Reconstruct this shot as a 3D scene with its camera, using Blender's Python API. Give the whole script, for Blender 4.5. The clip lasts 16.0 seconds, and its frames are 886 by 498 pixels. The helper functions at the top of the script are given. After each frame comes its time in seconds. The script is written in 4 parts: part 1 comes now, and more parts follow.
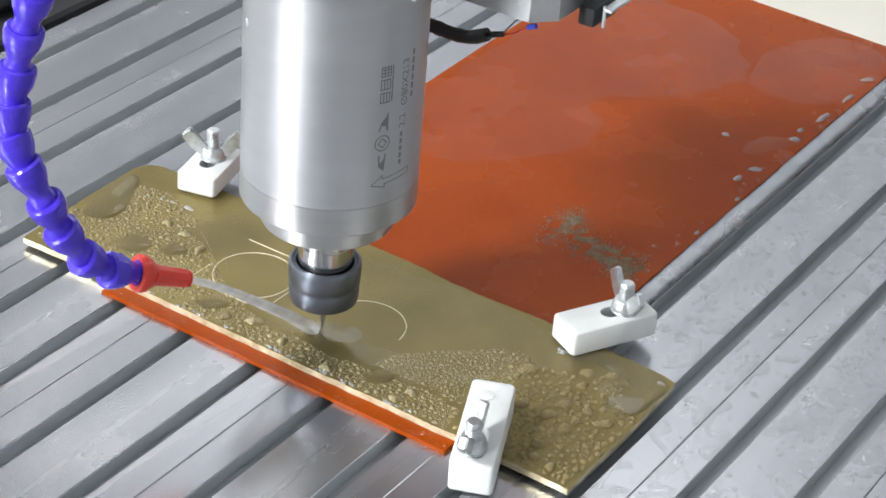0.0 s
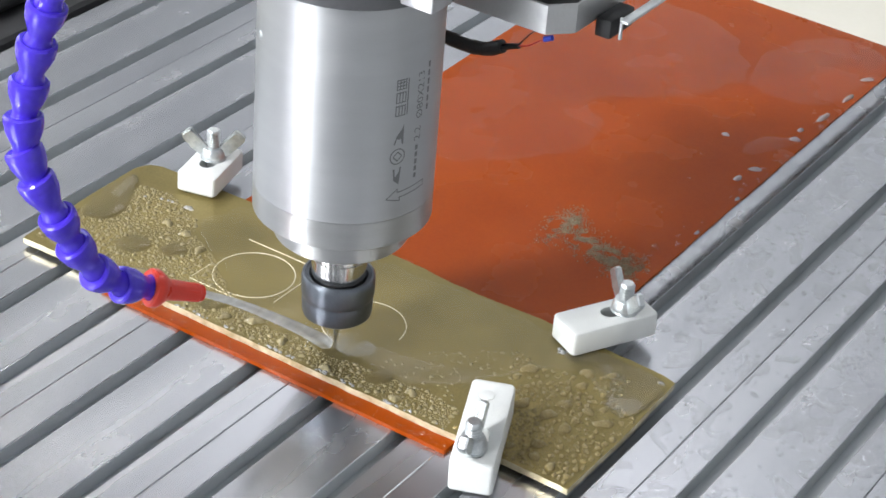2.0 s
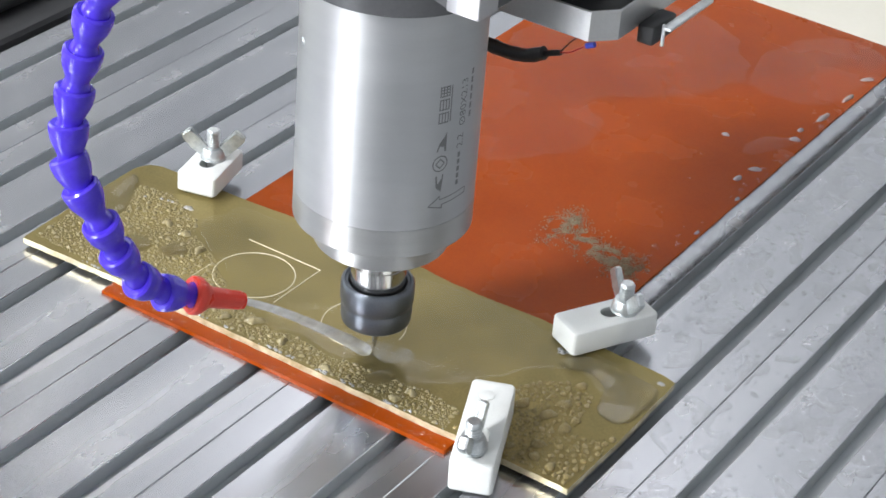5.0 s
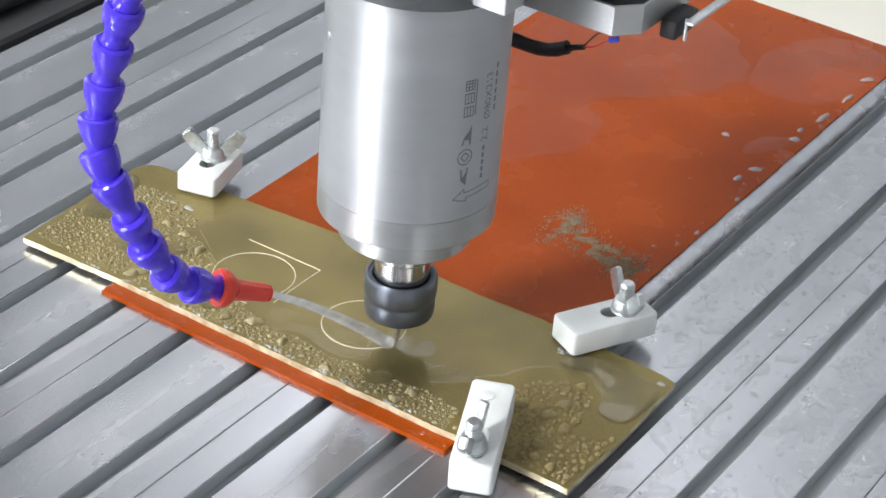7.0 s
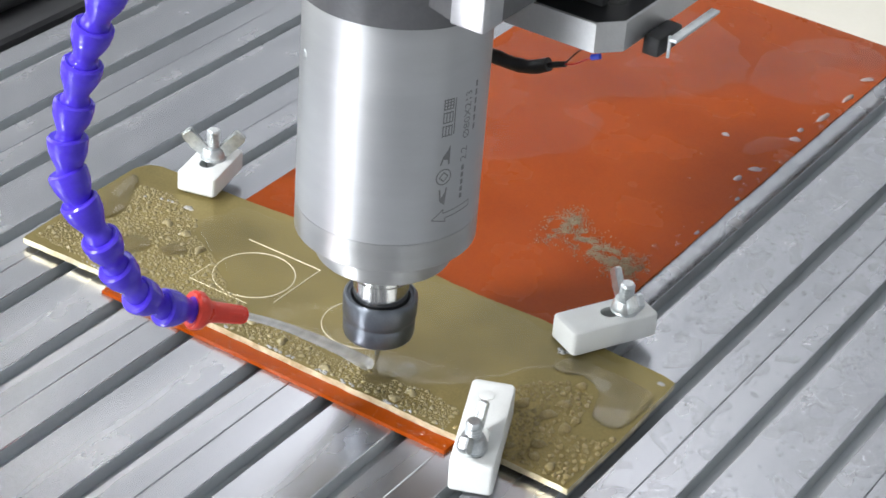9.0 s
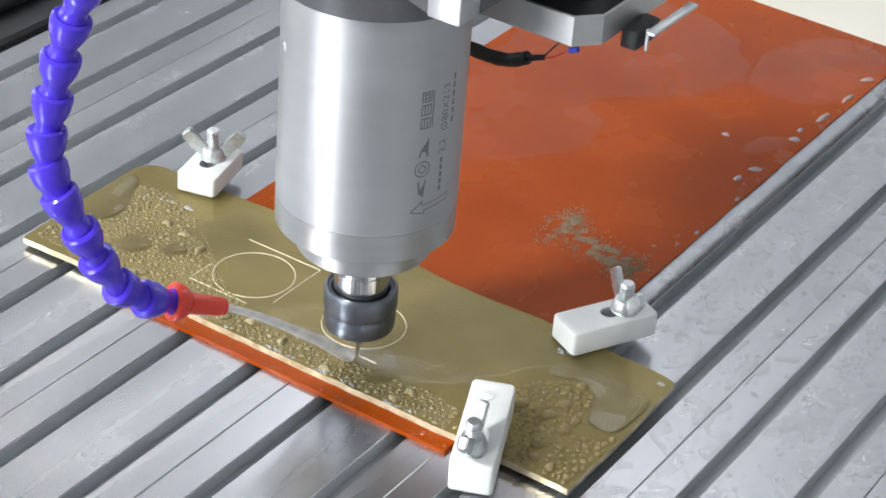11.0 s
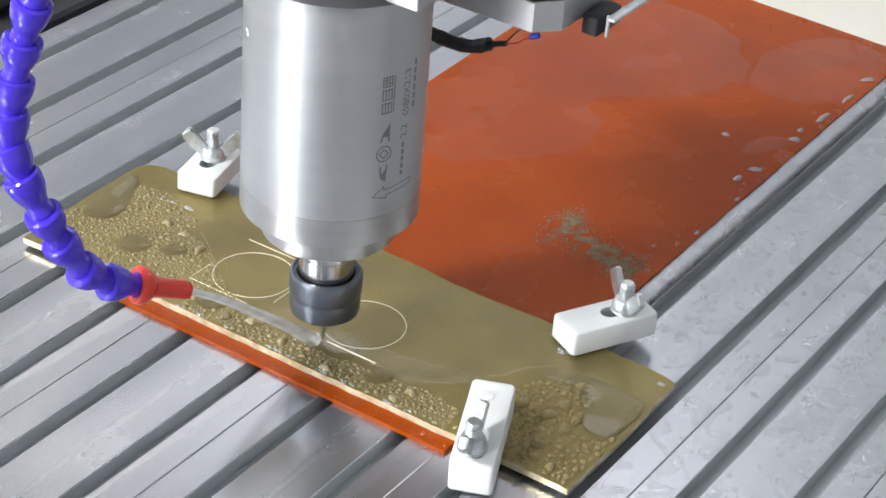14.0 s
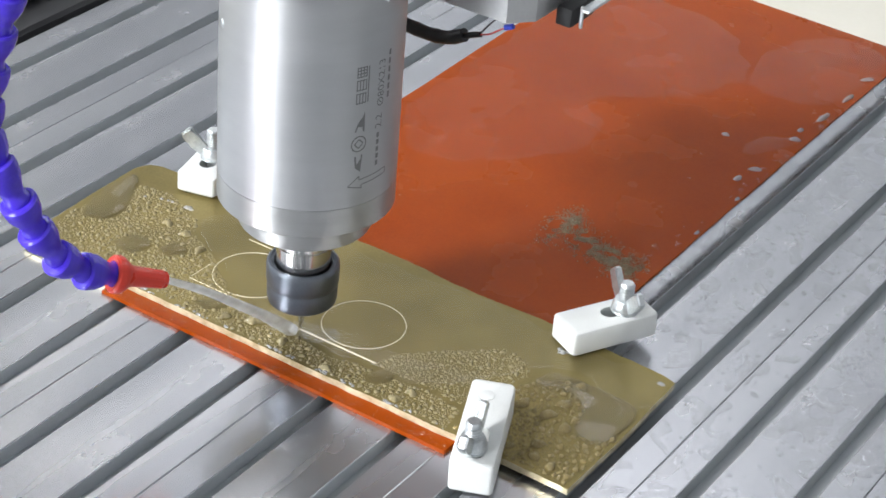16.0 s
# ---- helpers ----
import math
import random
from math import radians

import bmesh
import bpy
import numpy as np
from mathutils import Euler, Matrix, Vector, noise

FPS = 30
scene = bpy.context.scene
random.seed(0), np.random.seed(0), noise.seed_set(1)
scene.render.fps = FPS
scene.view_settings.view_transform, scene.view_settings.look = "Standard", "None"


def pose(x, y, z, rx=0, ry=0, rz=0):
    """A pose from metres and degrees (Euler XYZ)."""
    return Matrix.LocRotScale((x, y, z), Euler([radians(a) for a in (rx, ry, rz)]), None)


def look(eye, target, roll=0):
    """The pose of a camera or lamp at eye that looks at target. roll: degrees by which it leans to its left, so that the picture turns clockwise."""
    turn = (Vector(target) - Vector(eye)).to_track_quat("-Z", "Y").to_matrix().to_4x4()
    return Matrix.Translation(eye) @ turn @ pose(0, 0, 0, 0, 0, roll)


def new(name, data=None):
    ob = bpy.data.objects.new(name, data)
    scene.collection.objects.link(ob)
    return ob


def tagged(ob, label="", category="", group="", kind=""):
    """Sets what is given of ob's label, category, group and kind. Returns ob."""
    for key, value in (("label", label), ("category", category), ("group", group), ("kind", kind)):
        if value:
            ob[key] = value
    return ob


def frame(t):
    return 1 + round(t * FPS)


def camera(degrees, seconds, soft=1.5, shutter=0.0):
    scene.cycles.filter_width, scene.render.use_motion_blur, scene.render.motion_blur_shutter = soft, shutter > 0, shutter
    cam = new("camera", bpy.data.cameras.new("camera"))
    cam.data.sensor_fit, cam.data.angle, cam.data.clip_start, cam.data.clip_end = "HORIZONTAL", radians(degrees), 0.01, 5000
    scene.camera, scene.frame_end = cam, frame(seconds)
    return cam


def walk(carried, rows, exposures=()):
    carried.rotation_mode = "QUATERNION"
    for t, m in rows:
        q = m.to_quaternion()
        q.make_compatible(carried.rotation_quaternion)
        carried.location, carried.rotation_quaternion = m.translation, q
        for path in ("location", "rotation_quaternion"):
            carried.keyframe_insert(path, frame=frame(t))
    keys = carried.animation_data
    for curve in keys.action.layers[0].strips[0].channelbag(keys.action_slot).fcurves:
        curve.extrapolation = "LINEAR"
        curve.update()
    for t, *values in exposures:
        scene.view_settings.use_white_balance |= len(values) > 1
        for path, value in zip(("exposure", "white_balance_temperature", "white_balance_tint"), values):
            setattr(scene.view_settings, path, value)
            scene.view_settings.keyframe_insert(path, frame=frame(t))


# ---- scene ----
# A milling spindle engraves a brass plate on a slotted aluminium machine table.
# Origin: start of the last engraved line, on the table top. x across the slots, y along them.
cam = camera(23.934, 16.0, soft=1.65)
EYE = (0.43173, -0.65422, 0.55876)
AIM = (-0.01158, 0.06909, 0.02932)
walk(cam, [(0.0, look(EYE, AIM, 4.651)), (16.0, look(EYE, AIM, 4.651))])

# ---- light ----
scene.view_settings.exposure = 0.35
world = bpy.data.worlds.new("world")
scene.world = world
world.use_nodes = True
wn = world.node_tree.nodes
sky = wn.new("ShaderNodeTexSky")
sky.sky_type = "NISHITA"
sky.sun_disc = False
sky.sun_elevation, sky.sun_rotation = radians(40), radians(200)
wn["Background"].inputs[1].default_value = 0.08
world.node_tree.links.new(sky.outputs[0], wn["Background"].inputs[0])


def unseen_window_light(name, at, target, w, h, power, colour):
    lamp = bpy.data.lights.new(name, "AREA")
    lamp.shape, lamp.size, lamp.size_y, lamp.energy, lamp.color = "RECTANGLE", w, h, power, colour
    ob = new(name, lamp)
    ob.matrix_world = look(at, target)
    return ob


# ---- materials ----
def nodes_of(name):
    m = bpy.data.materials.new(name)
    m.use_nodes = True
    nt = m.node_tree
    return m, nt, nt.nodes["Principled BSDF"]


def mixed(nt, fac, a, b):
    n = nt.nodes.new("ShaderNodeMix")
    n.data_type = "RGBA"
    nt.links.new(fac, n.inputs[0])
    for i, c in ((6, a), (7, b)):
        if isinstance(c, tuple):
            n.inputs[i].default_value = (*c, 1)
        else:
            nt.links.new(c, n.inputs[i])
    return n.outputs[2]


def ramp(nt, src, lo, hi, a=0.0, b=1.0):
    n = nt.nodes.new("ShaderNodeMapRange")
    n.inputs[1].default_value, n.inputs[2].default_value = lo, hi
    n.inputs[3].default_value, n.inputs[4].default_value = a, b
    nt.links.new(src, n.inputs[0])
    return n.outputs[0]


def noisy(nt, scale, detail=4.0, stretch=(1, 1, 1), kind="Object"):
    c = nt.nodes.new("ShaderNodeTexCoord")
    mp = nt.nodes.new("ShaderNodeMapping")
    mp.inputs["Scale"].default_value = stretch
    n = nt.nodes.new("ShaderNodeTexNoise")
    n.inputs["Scale"].default_value, n.inputs["Detail"].default_value = scale, detail
    nt.links.new(c.outputs[kind], mp.inputs[0])
    nt.links.new(mp.outputs[0], n.inputs[0])
    return n.outputs["Fac"]


def surface(name, a, b, rough=(0.4, 0.5), metal=0.0, big=20.0, fine=600.0, bump=0.1, depth=0.0003, stretch=(1, 1, 1), coat=0.0, specular=0.5, sheen=0.0):
    """Two colours mixed by large and fine noise, roughness that varies, fine relief."""
    m, nt, p = nodes_of(name)
    n1, n2 = noisy(nt, big, 5.0, stretch), noisy(nt, fine, 3.0, stretch)
    add = nt.nodes.new("ShaderNodeMath")
    add.operation = "MULTIPLY_ADD"
    nt.links.new(n2, add.inputs[0])
    add.inputs[1].default_value = 0.4
    nt.links.new(n1, add.inputs[2])
    f = ramp(nt, add.outputs[0], 0.45, 0.95)
    nt.links.new(mixed(nt, f, a, b), p.inputs["Base Color"])
    nt.links.new(ramp(nt, n1, 0.3, 0.7, *rough), p.inputs["Roughness"])
    p.inputs["Metallic"].default_value = metal
    p.inputs["Coat Weight"].default_value = coat
    p.inputs["Coat Roughness"].default_value = 0.05
    p.inputs["Specular IOR Level"].default_value = specular
    if bump:
        bn = nt.nodes.new("ShaderNodeBump")
        bn.inputs["Strength"].default_value, bn.inputs["Distance"].default_value = bump, depth
        nt.links.new(n2, bn.inputs["Height"])
        nt.links.new(bn.outputs[0], p.inputs["Normal"])
    return m


def turned(name, a, b, rough, aniso):
    """Lathe-turned steel: fine rings round the axis, highlights drawn out along it."""
    m = surface(name, a, b, rough, 1.0, 25.0, 900.0, 0.06, 0.0001, (1, 1, 6))
    nt = m.node_tree
    p = nt.nodes["Principled BSDF"]
    t = nt.nodes.new("ShaderNodeTangent")
    t.direction_type, t.axis = "RADIAL", "Z"
    nt.links.new(t.outputs[0], p.inputs["Tangent"])
    p.inputs["Anisotropic"].default_value = aniso
    p.inputs["Anisotropic Rotation"].default_value = 0.25
    return m


def clear_water(name, rough=0.0, tint=(1, 1, 1)):
    m, nt, p = nodes_of(name)
    p.inputs["Base Color"].default_value = (*tint, 1)
    p.inputs["Roughness"].default_value, p.inputs["IOR"].default_value = rough, 1.33
    p.inputs["Transmission Weight"].default_value = 1.0
    return m


M_ALU = surface("anodised_aluminium", (0.475, 0.48, 0.505), (0.545, 0.55, 0.572), (0.19, 0.29), 0.9, 9.0, 500.0, 0.02, 0.0001, (6, 0.4, 1))


def blotched(m):
    """Dried water marks and wiped streaks: patches of another gloss and a paler film."""
    nt = m.node_tree
    p = nt.nodes["Principled BSDF"]
    base, rough = p.inputs["Base Color"].links[0].from_socket, p.inputs["Roughness"].links[0].from_socket
    f = ramp(nt, noisy(nt, 21.0, 5.0, (1.0, 0.8, 1.0)), 0.52, 0.80)
    nt.links.new(mixed(nt, ramp(nt, f, 0.0, 1.0, 0.0, 0.22), base, (0.72, 0.72, 0.73)), p.inputs["Base Color"])
    g = ramp(nt, f, 0.0, 1.0, 0.0, 0.10)
    a = nt.nodes.new("ShaderNodeMath")
    nt.links.new(g, a.inputs[0])
    nt.links.new(rough, a.inputs[1])
    nt.links.new(a.outputs[0], p.inputs["Roughness"])


blotched(M_ALU)
M_SLOT = surface("slot_wall_aluminium", (0.41, 0.43, 0.445), (0.50, 0.52, 0.53), (0.4, 0.55), 0.6, 30.0, 600.0, stretch=(6, 0.3, 1))
M_MAT = surface("orange_silicone", (0.25, 0.038, 0.0015), (0.33, 0.058, 0.003), (0.17, 0.34), 0.0, 14.0, 700.0, 0.05, 0.0002, specular=0.09)
M_BRASS = surface("dull_brass", (0.155, 0.122, 0.040), (0.33, 0.263, 0.098), (0.38, 0.50), 0.72, 22.0, 900.0, 0.06, 0.0001)
M_EDGE = surface("sawn_brass_edge", (0.42, 0.34, 0.17), (0.92, 0.84, 0.62), (0.35, 0.5), 0.4, 130.0, 900.0, 0.3, 0.0004)
M_LINE = surface("fresh_cut_brass", (0.80, 0.72, 0.50), (0.92, 0.86, 0.68), (0.35, 0.5), 0.3, 200.0, 2000.0, 0.0)
M_NYLON = surface("white_nylon", (0.70, 0.71, 0.69), (0.80, 0.81, 0.79), (0.26, 0.42), 0.0, 60.0, 1500.0, 0.08, 0.0002)
M_NYLON.node_tree.nodes["Principled BSDF"].inputs["Subsurface Weight"].default_value = 0.5
M_NYLON.node_tree.nodes["Principled BSDF"].inputs["Subsurface Radius"].default_value = (1, 1, 1)
M_NYLON.node_tree.nodes["Principled BSDF"].inputs["Subsurface Scale"].default_value = 0.0025
M_ZINC = surface("zinc_plated_steel", (0.52, 0.55, 0.56), (0.78, 0.80, 0.80), (0.28, 0.46), 0.95, 420.0, 1500.0, 0.35, 0.0004)
M_BODY = turned("turned_steel", (0.54, 0.545, 0.55), (0.59, 0.595, 0.60), (0.45, 0.51), 0.55)
M_CAP = turned("turned_steel_cap", (0.50, 0.50, 0.49), (0.57, 0.57, 0.56), (0.36, 0.42), 0.6)
M_SHAFT = turned("polished_steel", (0.60, 0.59, 0.57), (0.70, 0.69, 0.67), (0.14, 0.2), 0.6)
M_NUT = surface("blued_steel", (0.13, 0.145, 0.17), (0.18, 0.195, 0.22), (0.3, 0.42), 0.8, 60.0, 900.0, 0.05, 0.0001)
M_DARK = surface("dark_grey_casting", (0.10, 0.10, 0.105), (0.14, 0.14, 0.145), (0.4, 0.5), 0.5, 30.0, 500.0, 0.1)
M_BLACK = surface("black_anodised", (0.018, 0.018, 0.02), (0.03, 0.03, 0.032), (0.35, 0.5), 0.3, 30.0, 500.0, 0.1)
M_PLATE = surface("machined_aluminium", (0.55, 0.55, 0.55), (0.64, 0.64, 0.64), (0.3, 0.4), 0.85, 40.0, 900.0, 0.1)
M_BLUE = surface("blue_hose_plastic", (0.055, 0.026, 0.50), (0.075, 0.038, 0.60), (0.12, 0.2), 0.0, 60.0, 900.0, 0.04, 0.0002)
M_RED = surface("red_nozzle_plastic", (0.62, 0.03, 0.015), (0.72, 0.05, 0.025), (0.25, 0.34), 0.0, 60.0, 900.0, 0.04, 0.0002)
M_CABLE = surface("black_rubber", (0.012, 0.012, 0.013), (0.022, 0.022, 0.024), (0.4, 0.55), 0.0, 90.0, 900.0, 0.3)
M_REDWIRE = surface("red_wire", (0.5, 0.02, 0.02), (0.6, 0.03, 0.03), (0.35, 0.45))
M_BLUEPLUG = surface("blue_sleeve", (0.03, 0.06, 0.55), (0.04, 0.08, 0.62), (0.35, 0.45))
M_ETCH = surface("laser_marking", (0.20, 0.20, 0.20), (0.27, 0.27, 0.27), (0.45, 0.55), 0.6)
M_WHITE = surface("grey_wall_paint", (0.40, 0.415, 0.44), (0.45, 0.465, 0.49), (0.6, 0.7), 0.0, 2.0, 200.0, 0.05)
M_CEIL = surface("white_ceiling_paint", (0.62, 0.63, 0.65), (0.66, 0.67, 0.69), (0.6, 0.7), 0.0, 2.0, 200.0, 0.05)
M_FLOOR = surface("cream_floor", (0.78, 0.74, 0.63), (0.84, 0.80, 0.70), (0.4, 0.5), 0.0, 3.0, 100.0, 0.05)
M_FRAME = surface("white_painted_steel", (0.55, 0.56, 0.57), (0.6, 0.61, 0.62), (0.4, 0.5), 0.0, 5.0, 200.0, 0.05)
M_CHIP = surface("wet_brass_swarf", (0.20, 0.16, 0.09), (0.42, 0.36, 0.25), (0.3, 0.5), 0.3, 300.0, 2000.0, 0.1)
M_WATER = clear_water("water")


def bead_water(name, tint, clear):
    """Part-opaque water drops; the tint paints in lens shading and glints."""
    m = clear_water(name, 0.03, tint)
    m.node_tree.nodes["Principled BSDF"].inputs["Transmission Weight"].default_value = clear
    m.node_tree.nodes["Principled BSDF"].inputs["Specular IOR Level"].default_value = 0.9
    return m


# brass tints stand in for plate and shade seen through clear drops
M_BEAD = bead_water("brass_tinted_drops", (0.60, 0.51, 0.29), 0.58)
M_DROP = bead_water("lens_shaded_drops", (0.58, 0.47, 0.23), 0.66)
M_LOBE = bead_water("water_lobes", (0.97, 0.90, 0.66), 0.95)
# white of foam; on the edge beads it stands in for glints
M_CLOUD = bead_water("foam_and_glint_white", (0.85, 0.85, 0.84), 0.65)


def thin_water(name, gain, scale, depth):
    """A skin of water too thin to bend light: clear, with a wet gloss that grows at grazing angles."""
    m, nt, p = nodes_of(name)
    nt.nodes.remove(p)
    mix, clear, gloss, fres, bn = (nt.nodes.new("ShaderNode" + k) for k in ("MixShader", "BsdfTransparent", "BsdfGlossy", "LayerWeight", "Bump"))
    gloss.inputs["Roughness"].default_value = 0.05
    power = nt.nodes.new("ShaderNodeMath")
    power.operation = "POWER"
    nt.links.new(fres.outputs["Facing"], power.inputs[0])
    power.inputs[1].default_value = 4.0
    bn.inputs["Strength"].default_value, bn.inputs["Distance"].default_value = 0.3, depth
    nt.links.new(noisy(nt, scale, 3.0), bn.inputs["Height"])
    for n in (gloss, fres):
        nt.links.new(bn.outputs[0], n.inputs["Normal"])
    nt.links.new(ramp(nt, power.outputs[0], 0.0, 1.0, 0.05 * gain, gain), mix.inputs[0])
    nt.links.new(clear.outputs[0], mix.inputs[1])
    nt.links.new(gloss.outputs[0], mix.inputs[2])
    nt.links.new(mix.outputs[0], nt.nodes["Material Output"].inputs["Surface"])
    return m


M_MATWATER = thin_water("shallow_mat_water", 0.35, 60.0, 0.0006)
M_FILM = thin_water("flowing_water", 0.4, 60.0, 0.0007)
M_SKIN = thin_water("beaded_water", 1.0, 700.0, 0.0003)
M_PUDDLE = clear_water("still_water")


def jet_material(name="water_jet", lo=0.38, hi=0.66):
    """Fast aerated water: part clear, part white."""
    m, nt, p = nodes_of(name)
    p.inputs["Base Color"].default_value = (0.86, 0.87, 0.88, 1)
    p.inputs["Roughness"].default_value = 0.25
    n = noisy(nt, 160.0, 3.0, (1, 0.35, 1))
    nt.links.new(ramp(nt, n, 0.3, 0.75, lo, hi), p.inputs["Alpha"])
    return m


M_JET = jet_material()
M_SPLASH = jet_material("thin_splash", 0.0, 0.24)


# ---- mesh helpers ----
def part(name, bm, material, parent=None, label="", smooth=True, crisp=True):
    me = bpy.data.meshes.new(name)
    bm.normal_update()
    for f in bm.faces:
        f.smooth = smooth
    bm.to_mesh(me)
    bm.free()
    for m in material if isinstance(material, (list, tuple)) else (material,):
        me.materials.append(m)
    if smooth and crisp:
        me.set_sharp_from_angle(angle=radians(28))
    ob = new(name, me)
    if parent:
        ob.parent = parent
    if label:
        ob["label"] = label
    return ob


def empty(name, m=None):
    ob = new(name)
    ob.empty_display_size = 0.01
    if m:
        ob.matrix_world = m
    return ob


def lathe(profile, n=64, axis=None, closed=True):
    """Revolve (r, z) pairs round z; caps where the ends have a radius."""
    bm = bmesh.new()
    rings = []
    for r, z in profile:
        rings.append([bm.verts.new((r * math.cos(2 * math.pi * i / n), r * math.sin(2 * math.pi * i / n), z)) for i in range(n)])
    for a, b in zip(rings, rings[1:]):
        for i in range(n):
            bm.faces.new((a[i], a[(i + 1) % n], b[(i + 1) % n], b[i]))
    if closed:
        bm.faces.new(rings[0][::-1])
        bm.faces.new(rings[-1])
    bmesh.ops.recalc_face_normals(bm, faces=bm.faces)
    if axis is not None:
        bm.transform(axis)
    return bm


def box(x0, x1, y0, y1, z0, z1, bevel=0.0, segs=2):
    bm = bmesh.new()
    bmesh.ops.create_cube(bm, size=1, matrix=Matrix.Translation(((x0 + x1) / 2, (y0 + y1) / 2, (z0 + z1) / 2)) @ Matrix.Diagonal((x1 - x0, y1 - y0, z1 - z0, 1)))
    if bevel:
        bmesh.ops.bevel(bm, geom=list(bm.edges), offset=bevel, segments=segs, affect="EDGES", profile=0.5)
    return bm


def prism(outline, z0, z1, bevel=0.0, segs=1):
    """A flat outline (x, y), raised from z0 to z1."""
    bm = bmesh.new()
    lo = [bm.verts.new((x, y, z0)) for x, y in outline]
    hi = [bm.verts.new((x, y, z1)) for x, y in outline]
    n = len(outline)
    bm.faces.new(lo[::-1])
    top = bm.faces.new(hi)
    for i in range(n):
        bm.faces.new((lo[i], lo[(i + 1) % n], hi[(i + 1) % n], hi[i]))
    if bevel:
        bmesh.ops.bevel(bm, geom=list(top.edges), offset=bevel, segments=segs, affect="EDGES", profile=0.6)
    bmesh.ops.recalc_face_normals(bm, faces=bm.faces)
    return bm


def tube(path, radii, n=16):
    """A round tube along points, with a radius at each; rounded off by its end caps."""
    bm = bmesh.new()
    rings = []
    pts = [Vector(p) for p in path]
    for i, p in enumerate(pts):
        d = (pts[min(i + 1, len(pts) - 1)] - pts[max(i - 1, 0)]).normalized()
        q = d.to_track_quat("Z", "Y")
        rings.append([bm.verts.new(p + q @ Vector((radii[i] * math.cos(2 * math.pi * k / n), radii[i] * math.sin(2 * math.pi * k / n), 0))) for k in range(n)])
    for a, b in zip(rings, rings[1:]):
        for i in range(n):
            bm.faces.new((a[i], a[(i + 1) % n], b[(i + 1) % n], b[i]))
    bm.faces.new(rings[0][::-1])
    bm.faces.new(rings[-1])
    bmesh.ops.recalc_face_normals(bm, faces=bm.faces)
    return bm


def smooth_path(pts, per=6):
    """Catmull-Rom through the points."""
    v = [Vector(p) for p in pts]
    v = [2 * v[0] - v[1]] + v + [2 * v[-1] - v[-2]]
    out = []
    for i in range(1, len(v) - 2):
        a, b, c, d = v[i - 1], v[i], v[i + 1], v[i + 2]
        for k in range(per):
            t = k / per
            out.append(0.5 * ((2 * b) + (c - a) * t + (2 * a - 5 * b + 4 * c - d) * t * t + (3 * b - a - 3 * c + d) * t ** 3))
    out.append(v[-2])
    return out


# ---- room ----
X0, PITCH = -0.02597, 0.081356     # a seam, and the width of one profile
FLOOR = -0.82


